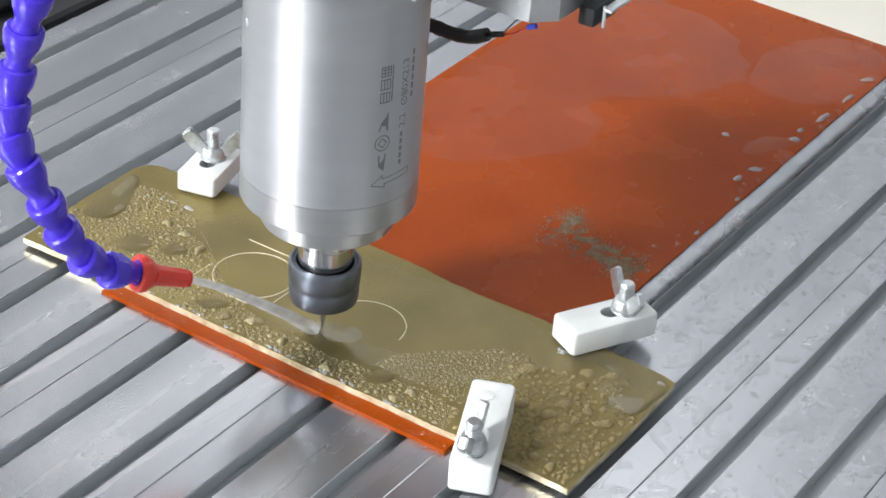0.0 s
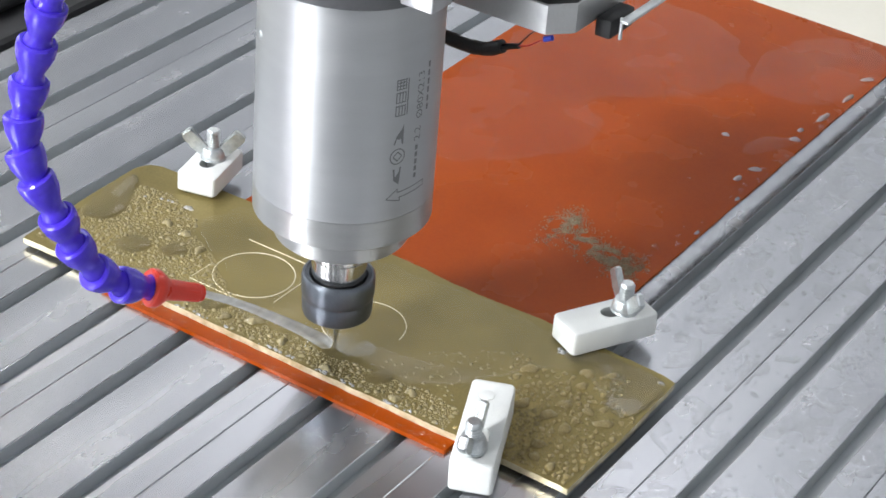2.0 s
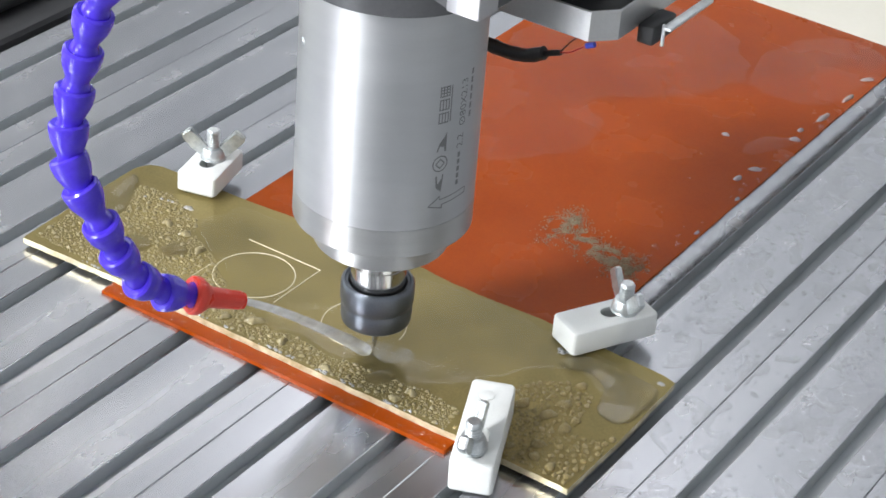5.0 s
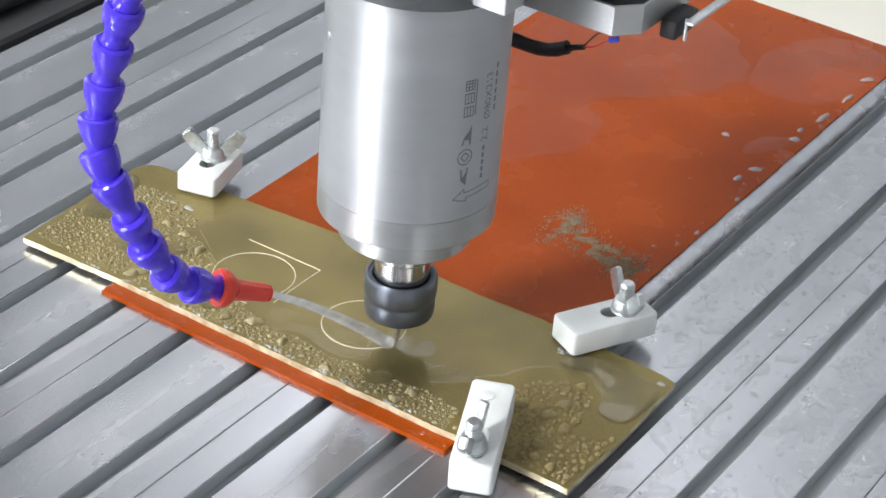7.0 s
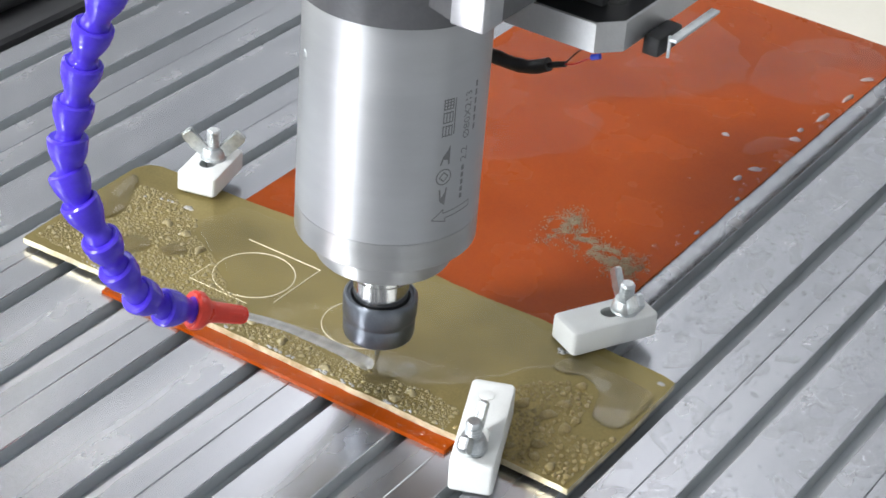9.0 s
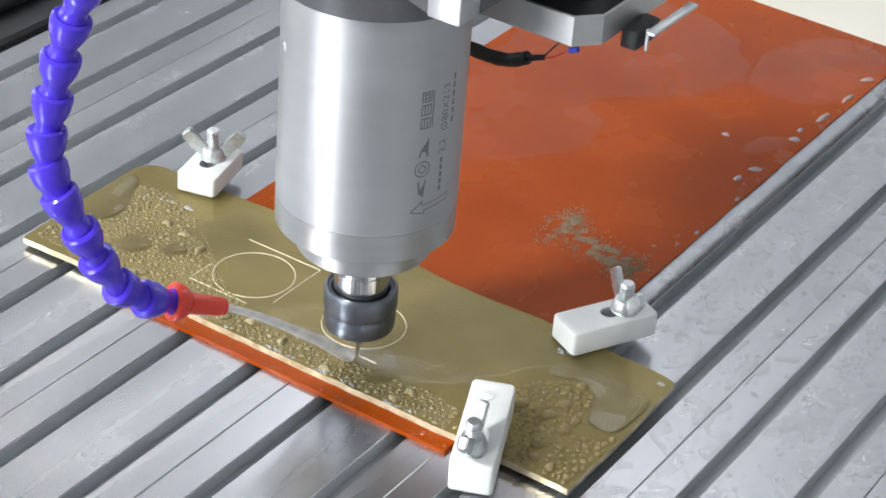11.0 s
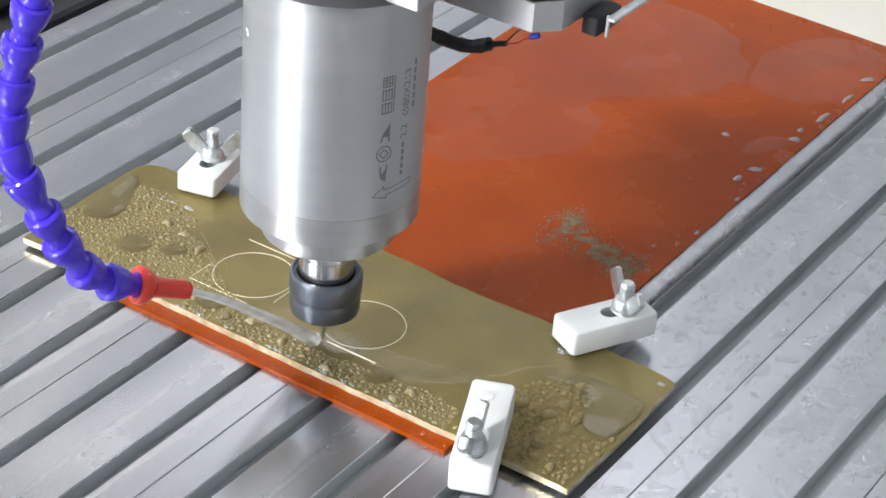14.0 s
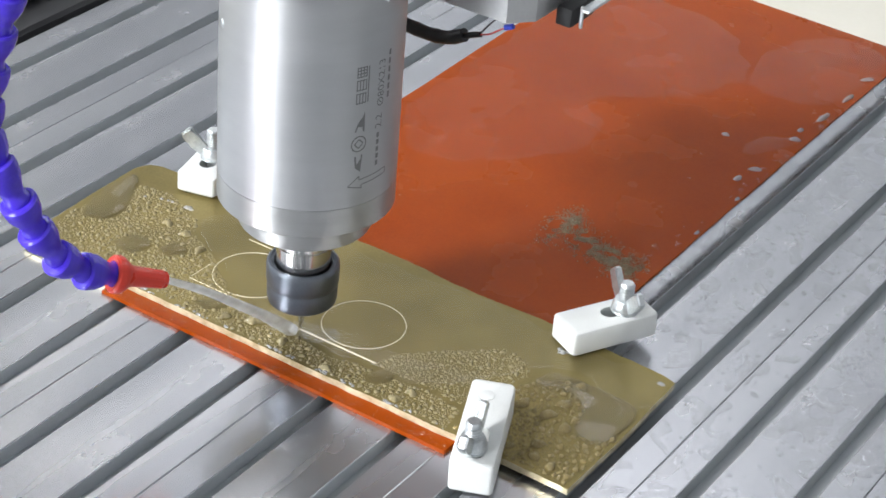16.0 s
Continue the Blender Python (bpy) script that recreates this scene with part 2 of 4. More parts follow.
def room():
    """Plain walls close the workshop; unseen low and high window openings hold area lamps."""
    def wall(name, outline_boxes):
        bm = bmesh.new()
        for b in outline_boxes:
            other = box(*b)
            me = bpy.data.meshes.new("tmp")
            other.to_mesh(me)
            other.free()
            bm.from_mesh(me)
            bpy.data.meshes.remove(me)
        ob = part(name, bm, M_WHITE, smooth=False)
        tagged(ob, "plain grey painted workshop wall", "wall", kind="structure")
    top = 4.4
    # low windows: wall_west y -1.4..1.4, wall_south x -1.75..-0.45, z 0.15..1.9
    wall("wall_west", [(-3.15, -3.0, -3.0, -1.4, FLOOR, top), (-3.15, -3.0, 1.4, 3.6, FLOOR, 2.95), (-3.15, -3.0, -1.4, 1.4, FLOOR, 0.15), (-3.15, -3.0, -1.4, 1.4, 1.9, 2.95), (-3.15, -3.0, -1.4, 1.85, 2.95, 4.25), (-3.15, -3.0, 2.55, 3.6, 2.95, 4.25), (-3.15, -3.0, 1.85, 2.55, 2.95, 3.35), (-3.15, -3.0, 1.85, 2.55, 3.85, 4.25), (-3.15, -3.0, -1.4, 3.6, 4.25, top)])
    wall("wall_south", [(-3.0, -1.75, -3.15, -3.0, FLOOR, 2.3), (-0.45, 3.0, -3.15, -3.0, FLOOR, top), (-1.75, -0.45, -3.15, -3.0, FLOOR, 0.15), (-1.75, -0.45, -3.15, -3.0, 1.9, 2.3), (-3.0, -2.25, -3.15, -3.0, 2.3, 4.0), (-1.35, -0.45, -3.15, -3.0, 2.3, 4.0), (-2.25, -1.35, -3.15, -3.0, 2.3, 2.7), (-2.25, -1.35, -3.15, -3.0, 3.6, 4.0), (-3.0, -0.45, -3.15, -3.0, 4.0, top)])
    # high windows: wall_south x -2.25..-1.35; added unseen: wall_west y 1.85..2.55, wall_north x -2.9..-1.1
    wall("wall_north", [(-3.0, 3.0, 3.6, 3.75, FLOOR, 3.1), (-3.0, -2.9, 3.6, 3.75, 3.1, 4.25), (-1.1, 3.0, 3.6, 3.75, 3.1, 4.25), (-3.0, 3.0, 3.6, 3.75, 4.25, top)])
    wall("wall_east", [(3.0, 3.15, -3.0, 3.6, FLOOR, top)])
    ob = part("floor", box(-3.0, 3.0, -3.0, 3.6, FLOOR - 0.1, FLOOR), M_FLOOR, smooth=False)
    tagged(ob, "cream smooth workshop floor", "floor", kind="structure")
    ob = part("ceiling", box(-3.0, 3.0, -3.0, 3.6, top, top + 0.1), M_CEIL, smooth=False)
    tagged(ob, "plain white painted ceiling", "ceiling", kind="structure")
    unseen_window_light("unseen_window_light", (-3.08, 0.0, 1.02), (0, 0.0, 1.0), 2.8, 1.7, 38, (0.93, 0.97, 1.0))
    # two unseen high lamps, added to brighten table reflections and drop glints
    unseen_window_light("unseen_window_light", (-3.08, 2.2, 3.6), (0, 2.2, 3.5), 0.7, 0.5, 30, (1.0, 0.97, 0.92))
    unseen_window_light("unseen_window_light", (-2.0, 3.68, 3.675), (-2.0, 0, 3.6), 1.8, 1.15, 14, (0.98, 0.98, 1.0))
    unseen_window_light("unseen_window_light", (-1.8, -3.08, 3.15), (-0.2, 0, 0.2), 0.9, 0.9, 205, (0.97, 0.98, 1.0))
    unseen_window_light("unseen_window_light", (-1.1, -3.08, 1.02), (-0.9, 0, 0.6), 1.3, 1.7, 84, (0.93, 0.97, 1.0))


room()


# ---- machine table ----
Y_NEAR, Y_FAR = -0.62, 0.4765


def profile_section():
    """Half section of one extrusion, mirrored: two T-slots, small chamfers at slots and seams."""
    w, g = PITCH / 2 - 0.00012, PITCH / 4
    s, h = 0.004, 0.0004
    slot = lambda c: [(c - s - h, 0), (c - s, -h), (c - s, -0.0075), (c + s, -0.0075), (c + s, -h), (c + s + h, 0)]
    return [(-w, -0.0004), (-w + 0.0004, 0)] + slot(-g) + slot(g) + [(w - 0.0004, 0), (w, -0.0004), (w, -0.02), (-w, -0.02)]


def table():
    sec = profile_section()
    bm = bmesh.new()
    near = [bm.verts.new((x, Y_NEAR, z)) for x, z in sec]
    far = [bm.verts.new((x, Y_FAR, z)) for x, z in sec]
    n = len(sec)
    for i in range(n):
        f = bm.faces.new((near[i], near[(i + 1) % n], far[(i + 1) % n], far[i]))
        if min(sec[i][1], sec[(i + 1) % n][1]) <= -0.004:
            f.material_index = 1
    bm.faces.new(near[::-1])
    bm.faces.new(far)
    bmesh.ops.recalc_face_normals(bm, faces=bm.faces)
    deck = empty("machine_table")
    tagged(deck, "wet slotted aluminium extrusion table of a milling machine", "machine table", kind="structure")
    first = part("profile", bm, [M_ALU, M_SLOT], deck, smooth=False)
    first.location.x = X0 - 3.5 * PITCH
    for k in range(-3, 6):
        o = first.copy()
        scene.collection.objects.link(o)
        o.location.x = X0 + (k + 0.5) * PITCH
    base = part("machine_frame", box(-0.36, 0.46, Y_NEAR + 0.04, Y_FAR - 0.03, FLOOR, -0.0202, 0.004), M_FRAME)
    tagged(base, "pale painted steel frame under the table", "machine frame")


table()


def side_rail():
    """Black covered rail beside the table."""
    rail = empty("side_rail", pose(-0.312, 0, 0))
    tagged(rail, "black covered linear rail beside the aluminium table", "linear rail")
    part("cover", box(-0.125, -0.043, Y_NEAR, Y_FAR, -0.03, 0.004, 0.006, 3), M_BLACK, rail)
    part("bellows_edge", box(-0.10, -0.066, Y_NEAR, Y_FAR, 0.0035, 0.018, 0.006, 4), M_CABLE, rail)
    part("foot", box(-0.12, -0.05, Y_NEAR + 0.05, Y_FAR - 0.05, FLOOR, -0.03, 0.002), M_FRAME, rail)


side_rail()

# ---- mat and plate ----
MAT_TOP, PLATE_LOW, TOP = 0.0022, 0.0023, 0.0055


def rubber_mat():
    pts = [(-0.1395, -0.0305), (0.0590, -0.0310), (0.0608, 0.10), (0.0605, 0.30), (0.0610, 0.478), (-0.145, 0.485), (-0.1440, 0.33), (-0.1395, 0.085)]
    out = []
    for i, (a, b) in enumerate(zip(pts, pts[1:] + pts[:1])):
        for k in range(12):
            t = k / 12
            p = Vector(a).lerp(Vector(b), t)
            wob = 0.0005 * (noise.noise(Vector((p.x * 30, p.y * 30, 2))))
            out.append((p.x + wob, p.y + wob))
    ob = part("rubber_mat", prism(out, 0.0001, MAT_TOP, 0.0006, 2), M_MAT)
    tagged(ob, "wet orange silicone rubber sheet lying under the brass plate", "rubber mat")


rubber_mat()


def brass_plate():
    pts = [(-0.1967, -0.0239), (-0.1404, -0.0222), (-0.0366, -0.0227), (0.0561, -0.0225), (0.0900, -0.0232), (0.1169, -0.0236), (0.1172, 0.0300), (0.1155, 0.0750), (0.1090, 0.0768), (0.0787, 0.0780),
           (0.0390, 0.0800), (0.0110, 0.0785), (-0.0110, 0.0785), (-0.0330, 0.0810), (-0.0633, 0.0810), (-0.1334, 0.0752), (-0.1900, 0.0735), (-0.1965, 0.0705), (-0.2000, 0.0640), (-0.1992, 0.0300)]
    out = []
    for a, b in zip(pts, pts[1:] + pts[:1]):
        steps = max(1, int((Vector(a) - Vector(b)).length / 0.003))
        for k in range(steps):
            p = Vector(a).lerp(Vector(b), k / steps)
            w = 0.00045 * noise.noise(Vector((p.x * 160, p.y * 160, 5)))
            out.append((p.x + w, p.y + w))
    bm = prism(out, PLATE_LOW, TOP, 0.00025, 1)
    bm.normal_update()
    for f in bm.faces:
        f.material_index = 1 if f.normal.z < 0.3 and f.normal.z > -0.9 else 0
    ob = part("brass_plate", bm, [M_BRASS, M_EDGE], smooth=False)
    tagged(ob, "wet dull brass plate with rough pale edges, being engraved", "metal plate")


brass_plate()


# ---- clamps ----
def round_box(hx, hy, z0, z1, r):
    return box(-hx, hx, -hy, hy, z0, z1, r, 3)


def clamp_block(length, width, height, slot_at):
    """Nylon strap clamp: long slot for the stud, rounded edges."""
    bm = bmesh.new()
    r = 0.0042
    sl = [(r * math.cos(a), slot_at + 0.006 + r * math.sin(a)) for a in [math.pi * k / 8 for k in range(9)]]
    sl += [(r * math.cos(a), slot_at - 0.006 + r * math.sin(a)) for a in [math.pi + math.pi * k / 8 for k in range(9)]]
    hx, hy, c = width / 2, length / 2, 0.0022
    outer = []
    for cx, cy, a0 in ((hx - c, hy - c, 0), (-hx + c, hy - c, 90), (-hx + c, -hy + c, 180), (hx - c, -hy + c, 270)):
        for k in range(4):
            a = radians(a0 + 30 * k)
            outer.append((cx + c * math.cos(a), cy + c * math.sin(a)))
    loops = []
    e = 0.0014
    for inset, z in ((e, 0.0), (0.0, e), (0.0, height - e), (e * 0.3, height - e * 0.3), (e, height)):
        loops.append([bm.verts.new((x * (hx - inset) / hx, y * (hy - inset) / hy, z)) for x, y in outer])
    for a, b in zip(loops, loops[1:]):
        for i in range(len(a)):
            bm.faces.new((a[i], a[(i + 1) % len(a)], b[(i + 1) % len(a)], b[i]))
    lo = [bm.verts.new((x, y, 0.0)) for x, y in sl]
    hi = [bm.verts.new((x, y, height)) for x, y in sl]
    for i in range(len(sl)):
        bm.faces.new((hi[i], hi[(i + 1) % len(sl)], lo[(i + 1) % len(sl)], lo[i]))
    for ring, hole_ring in ((loops[0], lo), (loops[-1], hi)):
        edges = []
        for loop in (ring, hole_ring):
            for i in range(len(loop)):
                edges.append(bm.edges.get((loop[i], loop[(i + 1) % len(loop)])))
        bmesh.ops.triangle_fill(bm, use_beauty=True, edges=edges)
    bmesh.ops.recalc_face_normals(bm, faces=bm.faces)
    return bm


def threaded(r, z0, z1, pitch=0.0015, n=20):
    """A stud with real thread ridges and a chamfered end."""
    prof = [(r * 0.5, z0), (r * 0.74, z0)]
    z = z0 + pitch / 2
    while z < z1 - pitch:
        prof += [(r * 0.74, z), (r, z + pitch * 0.4), (r, z + pitch * 0.6)]
        z += pitch
    prof += [(r * 0.88, z1 - 0.0006), (r * 0.75, z1), (0.0002, z1)]
    return lathe(prof, n)


def wing(side):
    """One wing: a thick rounded blade that leans outwards."""
    pts = [(0.003, 0.0), (0.0070, -0.0004), (0.0112, 0.0034), (0.0158, 0.0086), (0.0164, 0.0108), (0.0128, 0.0142), (0.0112, 0.0143), (0.0080, 0.0092), (0.0056, 0.0066), (0.003, 0.0058)]
    bm = bmesh.new()
    a = [bm.verts.new((side * x, -0.0018, z)) for x, z in pts]
    b = [bm.verts.new((side * x, 0.0018, z)) for x, z in pts]
    n = len(pts)
    fa, fb = bm.faces.new(a), bm.faces.new(b[::-1])
    for i in range(n):
        bm.faces.new((a[i], b[i], b[(i + 1) % n], a[(i + 1) % n]))
    bmesh.ops.bevel(bm, geom=list(set(fa.edges) | set(fb.edges)), offset=0.0007, segments=2, affect="EDGES")
    bmesh.ops.recalc_face_normals(bm, faces=bm.faces)
    return bm


def clamp(m, length, width, height, slot_at, stud_at, stud_top, wing_turn, label, dimple=None, lift=0.0, stud_lean=0.0):
    thing = empty("strap_clamp", m)
    tagged(thing, label, "clamp", "clamps on the plate")
    part("block", clamp_block(length, width, height, slot_at), M_NYLON, thing)
    sx, sy = stud_at
    at = pose(sx, sy, height, stud_lean, 0, wing_turn)
    o = part("stud", threaded(0.0036, -height - lift, stud_top), M_ZINC, thing)
    o.matrix_local = at
    o = part("washer", lathe([(0.0045, 0.0), (0.0066, 0.0), (0.0068, 0.0004), (0.0066, 0.0010), (0.0045, 0.0010)], 32), M_ZINC, thing)
    o.matrix_local = at
    nut = part("wing_nut", lathe([(0.0037, 0.0010), (0.0063, 0.0010), (0.0064, 0.0030), (0.0058, 0.0048), (0.0050, 0.0064), (0.0037, 0.0066)], 24), M_ZINC, thing, "zinc-plated wing nut")
    nut.matrix_local = at
    for s in (-1, 1):
        w = part("wing", wing(s), M_ZINC, nut)
        w.location.z = 0.0022
    if dimple:
        part("plug", lathe([(0.0032, height - 0.001), (0.0032, height + 0.00025), (0.0029, height + 0.0003), (0.0002, height + 0.0003)], 24), M_NYLON, thing).location = (*dimple, 0)


def clamps():
    # each: centre, heading of its long side
    clamp(pose(-0.1625, 0.0790, TOP + 0.0002, 0, 0, 14), 0.036, 0.0215, 0.0115, 0.002, (0.0, 0.0035), 0.0165, 18, "white nylon strap clamp with zinc wing nut on the brass plate")
    clamp(pose(0.0705, 0.0862, TOP + 0.0002, 0, 0, -27.5), 0.047, 0.0200, 0.0133, 0.0075, (0.001, 0.0095), 0.0152, 172, "white nylon strap clamp holding the brass plate, wing nut on top")
    clamp(pose(0.0722, -0.0225, 0.0036, 5.2, 0, 23), 0.056, 0.0195, 0.0170, -0.0135, (-0.0017, -0.0170), 0.0150, 82, "white nylon strap clamp tilted on the edge of the brass plate", (-0.0013, 0.0175), 0.0)


clamps()


# ---- spindle and what travels with it ----
def on_cylinder(bm, r=0.04003):
    """Wrap flat marking (u metres round, v metres up) on the body; u = 0 lies at -21.5 degrees."""
    for v in bm.verts:
        a = radians(-21.5) + v.co.x / 0.04
        v.co = Vector((r * math.cos(a), r * math.sin(a), v.co.y))
    return bm


def strokes(lines, w):
    """Flat strokes from (u0, v0, u1, v1), cut fine enough to bend."""
    bm = bmesh.new()
    for u0, v0, u1, v1 in lines:
        a, b = Vector((u0, v0, 0)), Vector((u1, v1, 0))
        d = (b - a).normalized()
        s = Vector((-d.y, d.x, 0)) * w / 2
        n = max(1, int((b - a).length / 0.002))
        prev = None
        for k in range(n + 1):
            p = a.lerp(b, k / n)
            cur = (bm.verts.new(p + s), bm.verts.new(p - s))
            if prev:
                bm.faces.new((prev[0], prev[1], cur[1], cur[0]))
            prev = cur
    return bm


def lettering(text, size, u, v):
    """Built-in font, reading downwards along the body."""
    cu = bpy.data.curves.new("lettering", "FONT")
    cu.body, cu.size = text, size
    cu.resolution_u = 3
    tmp = new("lettering", cu)
    me = bpy.data.meshes.new_from_object(tmp.evaluated_get(bpy.context.evaluated_depsgraph_get()))
    bpy.data.objects.remove(tmp)
    bm = bmesh.new()
    bm.from_mesh(me)
    bpy.data.meshes.remove(me)
    for w in bm.verts:
        w.co = Vector((u - w.co.y, v + w.co.x, 0))
    return bm


def spindle():
    thing = empty("spindle_motor")
    tagged(thing, "round turned-steel milling spindle with a dark collet nut", "spindle motor")
    part("body", lathe([(0.0385, 0.0939), (0.04, 0.0939), (0.04, 0.30), (0.038, 0.302)], 128), M_BODY, thing)
    part("end_cap", lathe([(0.029, 0.0802), (0.0394, 0.0802), (0.04, 0.0808), (0.04, 0.0937), (0.039, 0.0938)], 128), M_CAP, thing, "slightly darker turned steel end ring")
    part("flange", lathe([(0.012, 0.0670), (0.0297, 0.0670), (0.0303, 0.0676), (0.0303, 0.0801), (0.02, 0.0801)], 96), M_CAP, thing)
    part("shaft", lathe([(0.0088, 0.0400), (0.0126, 0.0400), (0.0128, 0.0535), (0.0122, 0.0538), (0.0122, 0.0546), (0.0126, 0.0550), (0.0124, 0.0671), (0.009, 0.0671)], 64), M_SHAFT, thing)
    nut = [(0.003, 0.0222), (0.0118, 0.0220), (0.0142, 0.0224), (0.0154, 0.0234), (0.0158, 0.0250), (0.0160, 0.0306), (0.0159, 0.0312), (0.0158, 0.0318), (0.0158, 0.0328), (0.0161, 0.0336), (0.0164, 0.0346), (0.0165, 0.0418), (0.0163, 0.0434), (0.0157, 0.0443), (0.0148, 0.0444), (0.0143, 0.0436), (0.0132, 0.0432), (0.0131, 0.0380)]
    part("collet_nut", lathe([(r * 1.025, z) for r, z in nut], 96), M_NUT, thing, "blued steel collet nut")
    part("cutter", lathe([(0.00015, TOP - 0.0003), (0.0004, TOP + 0.0003), (0.0016, TOP + 0.0065), (0.0016, 0.0226), (0.001, 0.0226)], 24), M_SHAFT, thing, "thin engraving bit")
    o = part("screw", lathe([(0.0006, -0.0006), (0.0014, -0.0006), (0.0021, -0.0002), (0.0023, 0.0008), (0.0023, 0.002)], 20), M_ZINC, thing)
    a = radians(-124.8)
    o.matrix_local = Matrix.Translation((0.0398 * math.cos(a), 0.0398 * math.sin(a), 0.1682)) @ Vector((-math.cos(a), -math.sin(a), 0)).to_track_quat("Z", "Y").to_matrix().to_4x4()

    def mark(bm, label=""):
        part("marking", on_cylinder(bm), M_ETCH, thing, label, smooth=False)
    # maker's characters, drawn as plain bars
    L = []
    for v0, v1 in ((0.1438, 0.1490), (0.1500, 0.1552), (0.1562, 0.1612)):
        for k in range(4):
            u = -0.0022 + k * 0.0015
            L.append((u, v0, u, v1))
        L += [(-0.0022, v0 + 0.0003, 0.0023, v0 + 0.0003), (-0.0022, v1 - 0.0004, 0.0023, v1 - 0.0004)]
        if v0 > 0.15:
            L += [(-0.0022, v0 + 0.0018, 0.0023, v0 + 0.0018), (-0.0022, v0 + 0.0033, 0.0023, v0 + 0.0033)]
    mark(strokes(L, 0.00055))
    mark(strokes([(0.0035, 0.144, 0.0035, 0.161)], 0.0006))
    # emblem: ring with a diamond, between two wedge shapes
    ring = [(0.0036 * math.cos(a), 0.1245 + 0.0036 * math.sin(a)) for a in [2 * math.pi * k / 28 for k in range(29)]]
    dia = [(0.0022, 0.1245), (0, 0.1267), (-0.0022, 0.1245), (0, 0.1223), (0.0022, 0.1245)]
    seg = lambda q: [(a[0], a[1], b[0], b[1]) for a, b in zip(q, q[1:])]
    mark(strokes(seg(ring) + seg(dia), 0.0006))
    for outline in ([(-0.0024, 0.1305), (0.0026, 0.1300), (0.0024, 0.1395), (0.0012, 0.1370), (-0.0010, 0.1345)], [(-0.0020, 0.1185), (0.0022, 0.1190), (0.0014, 0.1105), (-0.0014, 0.1130)]):
        bm = bmesh.new()
        bm.faces.new([bm.verts.new((u, v, 0)) for u, v in outline])
        mark(bm)
    # turning arrow
    mark(strokes(seg([(-0.0045, 0.1043), (0.0010, 0.1085), (0.0010, 0.1066), (0.0170, 0.1075), (0.0170, 0.1048), (0.0022, 0.1040), (0.0026, 0.1022), (-0.0045, 0.1043)]), 0.0005))
    # type line and data line
    mark(lettering("\u00d880X213", 0.0056, 0.0128, 0.1395))
    mark(lettering("2.2", 0.0056, 0.0124, 0.1290))
    L = [(0.0105, 0.1110 + 0.0034 * k, 0.0105, 0.1134 + 0.0034 * k) for k in range(5)]
    mark(strokes(L, 0.0016))
    L = [(0.0160, 0.1420 + 0.0040 * k, 0.0160, 0.1448 + 0.0040 * k) for k in range(6)]
    mark(strokes(L, 0.0014))
    return thing


def head():
    """Clamp block that grips the spindle and the carriage plate behind it."""
    thing = empty("spindle_carriage")
    tagged(thing, "dark spindle clamp block with machined aluminium carriage plate", "machine head")
    out = [(0.0615, -0.0335), (0.0615, 0.062), (-0.0615, 0.062), (-0.0615, -0.0335), (-0.047, -0.0335)]
    out += [(0.0432 * math.cos(a), 0.0432 * math.sin(a)) for a in [radians(221 + 98 * k / 24) for k in range(25)]]
    out += [(0.047, -0.0335)]
    part("clamp_block", prism(out[::-1], 0.2060, 0.255), M_DARK, thing, smooth=False)
    part("collar", lathe([(0.0405, 0.1953), (0.0424, 0.1953), (0.0428, 0.1957), (0.0428, 0.2059), (0.0405, 0.2059)], 96), M_DARK, thing)
    part("clamp_lug", box(0.0463, 0.0618, -0.0342, -0.0200, 0.2052, 0.2546, 0.0008), M_PLATE, thing, "bare aluminium clamp lug")
    o = part("clamp_screw", lathe([(0.002, 0.0), (0.0042, 0.0), (0.0045, 0.0004), (0.0045, 0.004), (0.0025, 0.004)], 24), M_BLACK, thing)
    o.matrix_local = Matrix.Translation((0.0542, -0.0342, 0.2240)) @ pose(0, 0, 0, 90, 0, 0)
    pl = [(0.0757, 0.0585), (0.0757, 0.150), (-0.0757, 0.150), (-0.0757, 0.0585), (-0.0670, 0.0483), (0.0670, 0.0483)]
    bm = prism(pl[::-1], 0.168, 0.182, 0.0006)
    bm.normal_update()
    for f in bm.faces:
        f.material_index = 1 if f.normal.z > 0.9 else 0
    part("carriage_plate", bm, [M_PLATE, M_BLACK], thing, "machined aluminium plate with a dark top", smooth=False)
    part("guide_rod", lathe([(0.006, 0.1821), (0.0070, 0.1821), (0.0070, 0.30), (0.006, 0.30)], 32), M_SHAFT, thing).location = (0.060, 0.074, 0)
    # its unseen upper part is run up high to cast shade on the sheet
    part("back_plate", box(-0.0615, 0.0615, 0.0622, 0.120, 0.1822, 0.64, 0.001), M_DARK, thing)
    part("limit_switch", box(0.0760, 0.0840, 0.0750, 0.0960, 0.1610, 0.1700, 0.0010), M_CABLE, thing, "black limit switch")
    part("switch_lever", box(0.0862, 0.0905, 0.078, 0.118, 0.1690, 0.1705, 0.0003), M_ZINC, thing)
    part("switch_pin", box(0.0852, 0.0866, 0.0800, 0.0815, 0.160, 0.1705, 0.0003), M_ZINC, thing)
    return thing


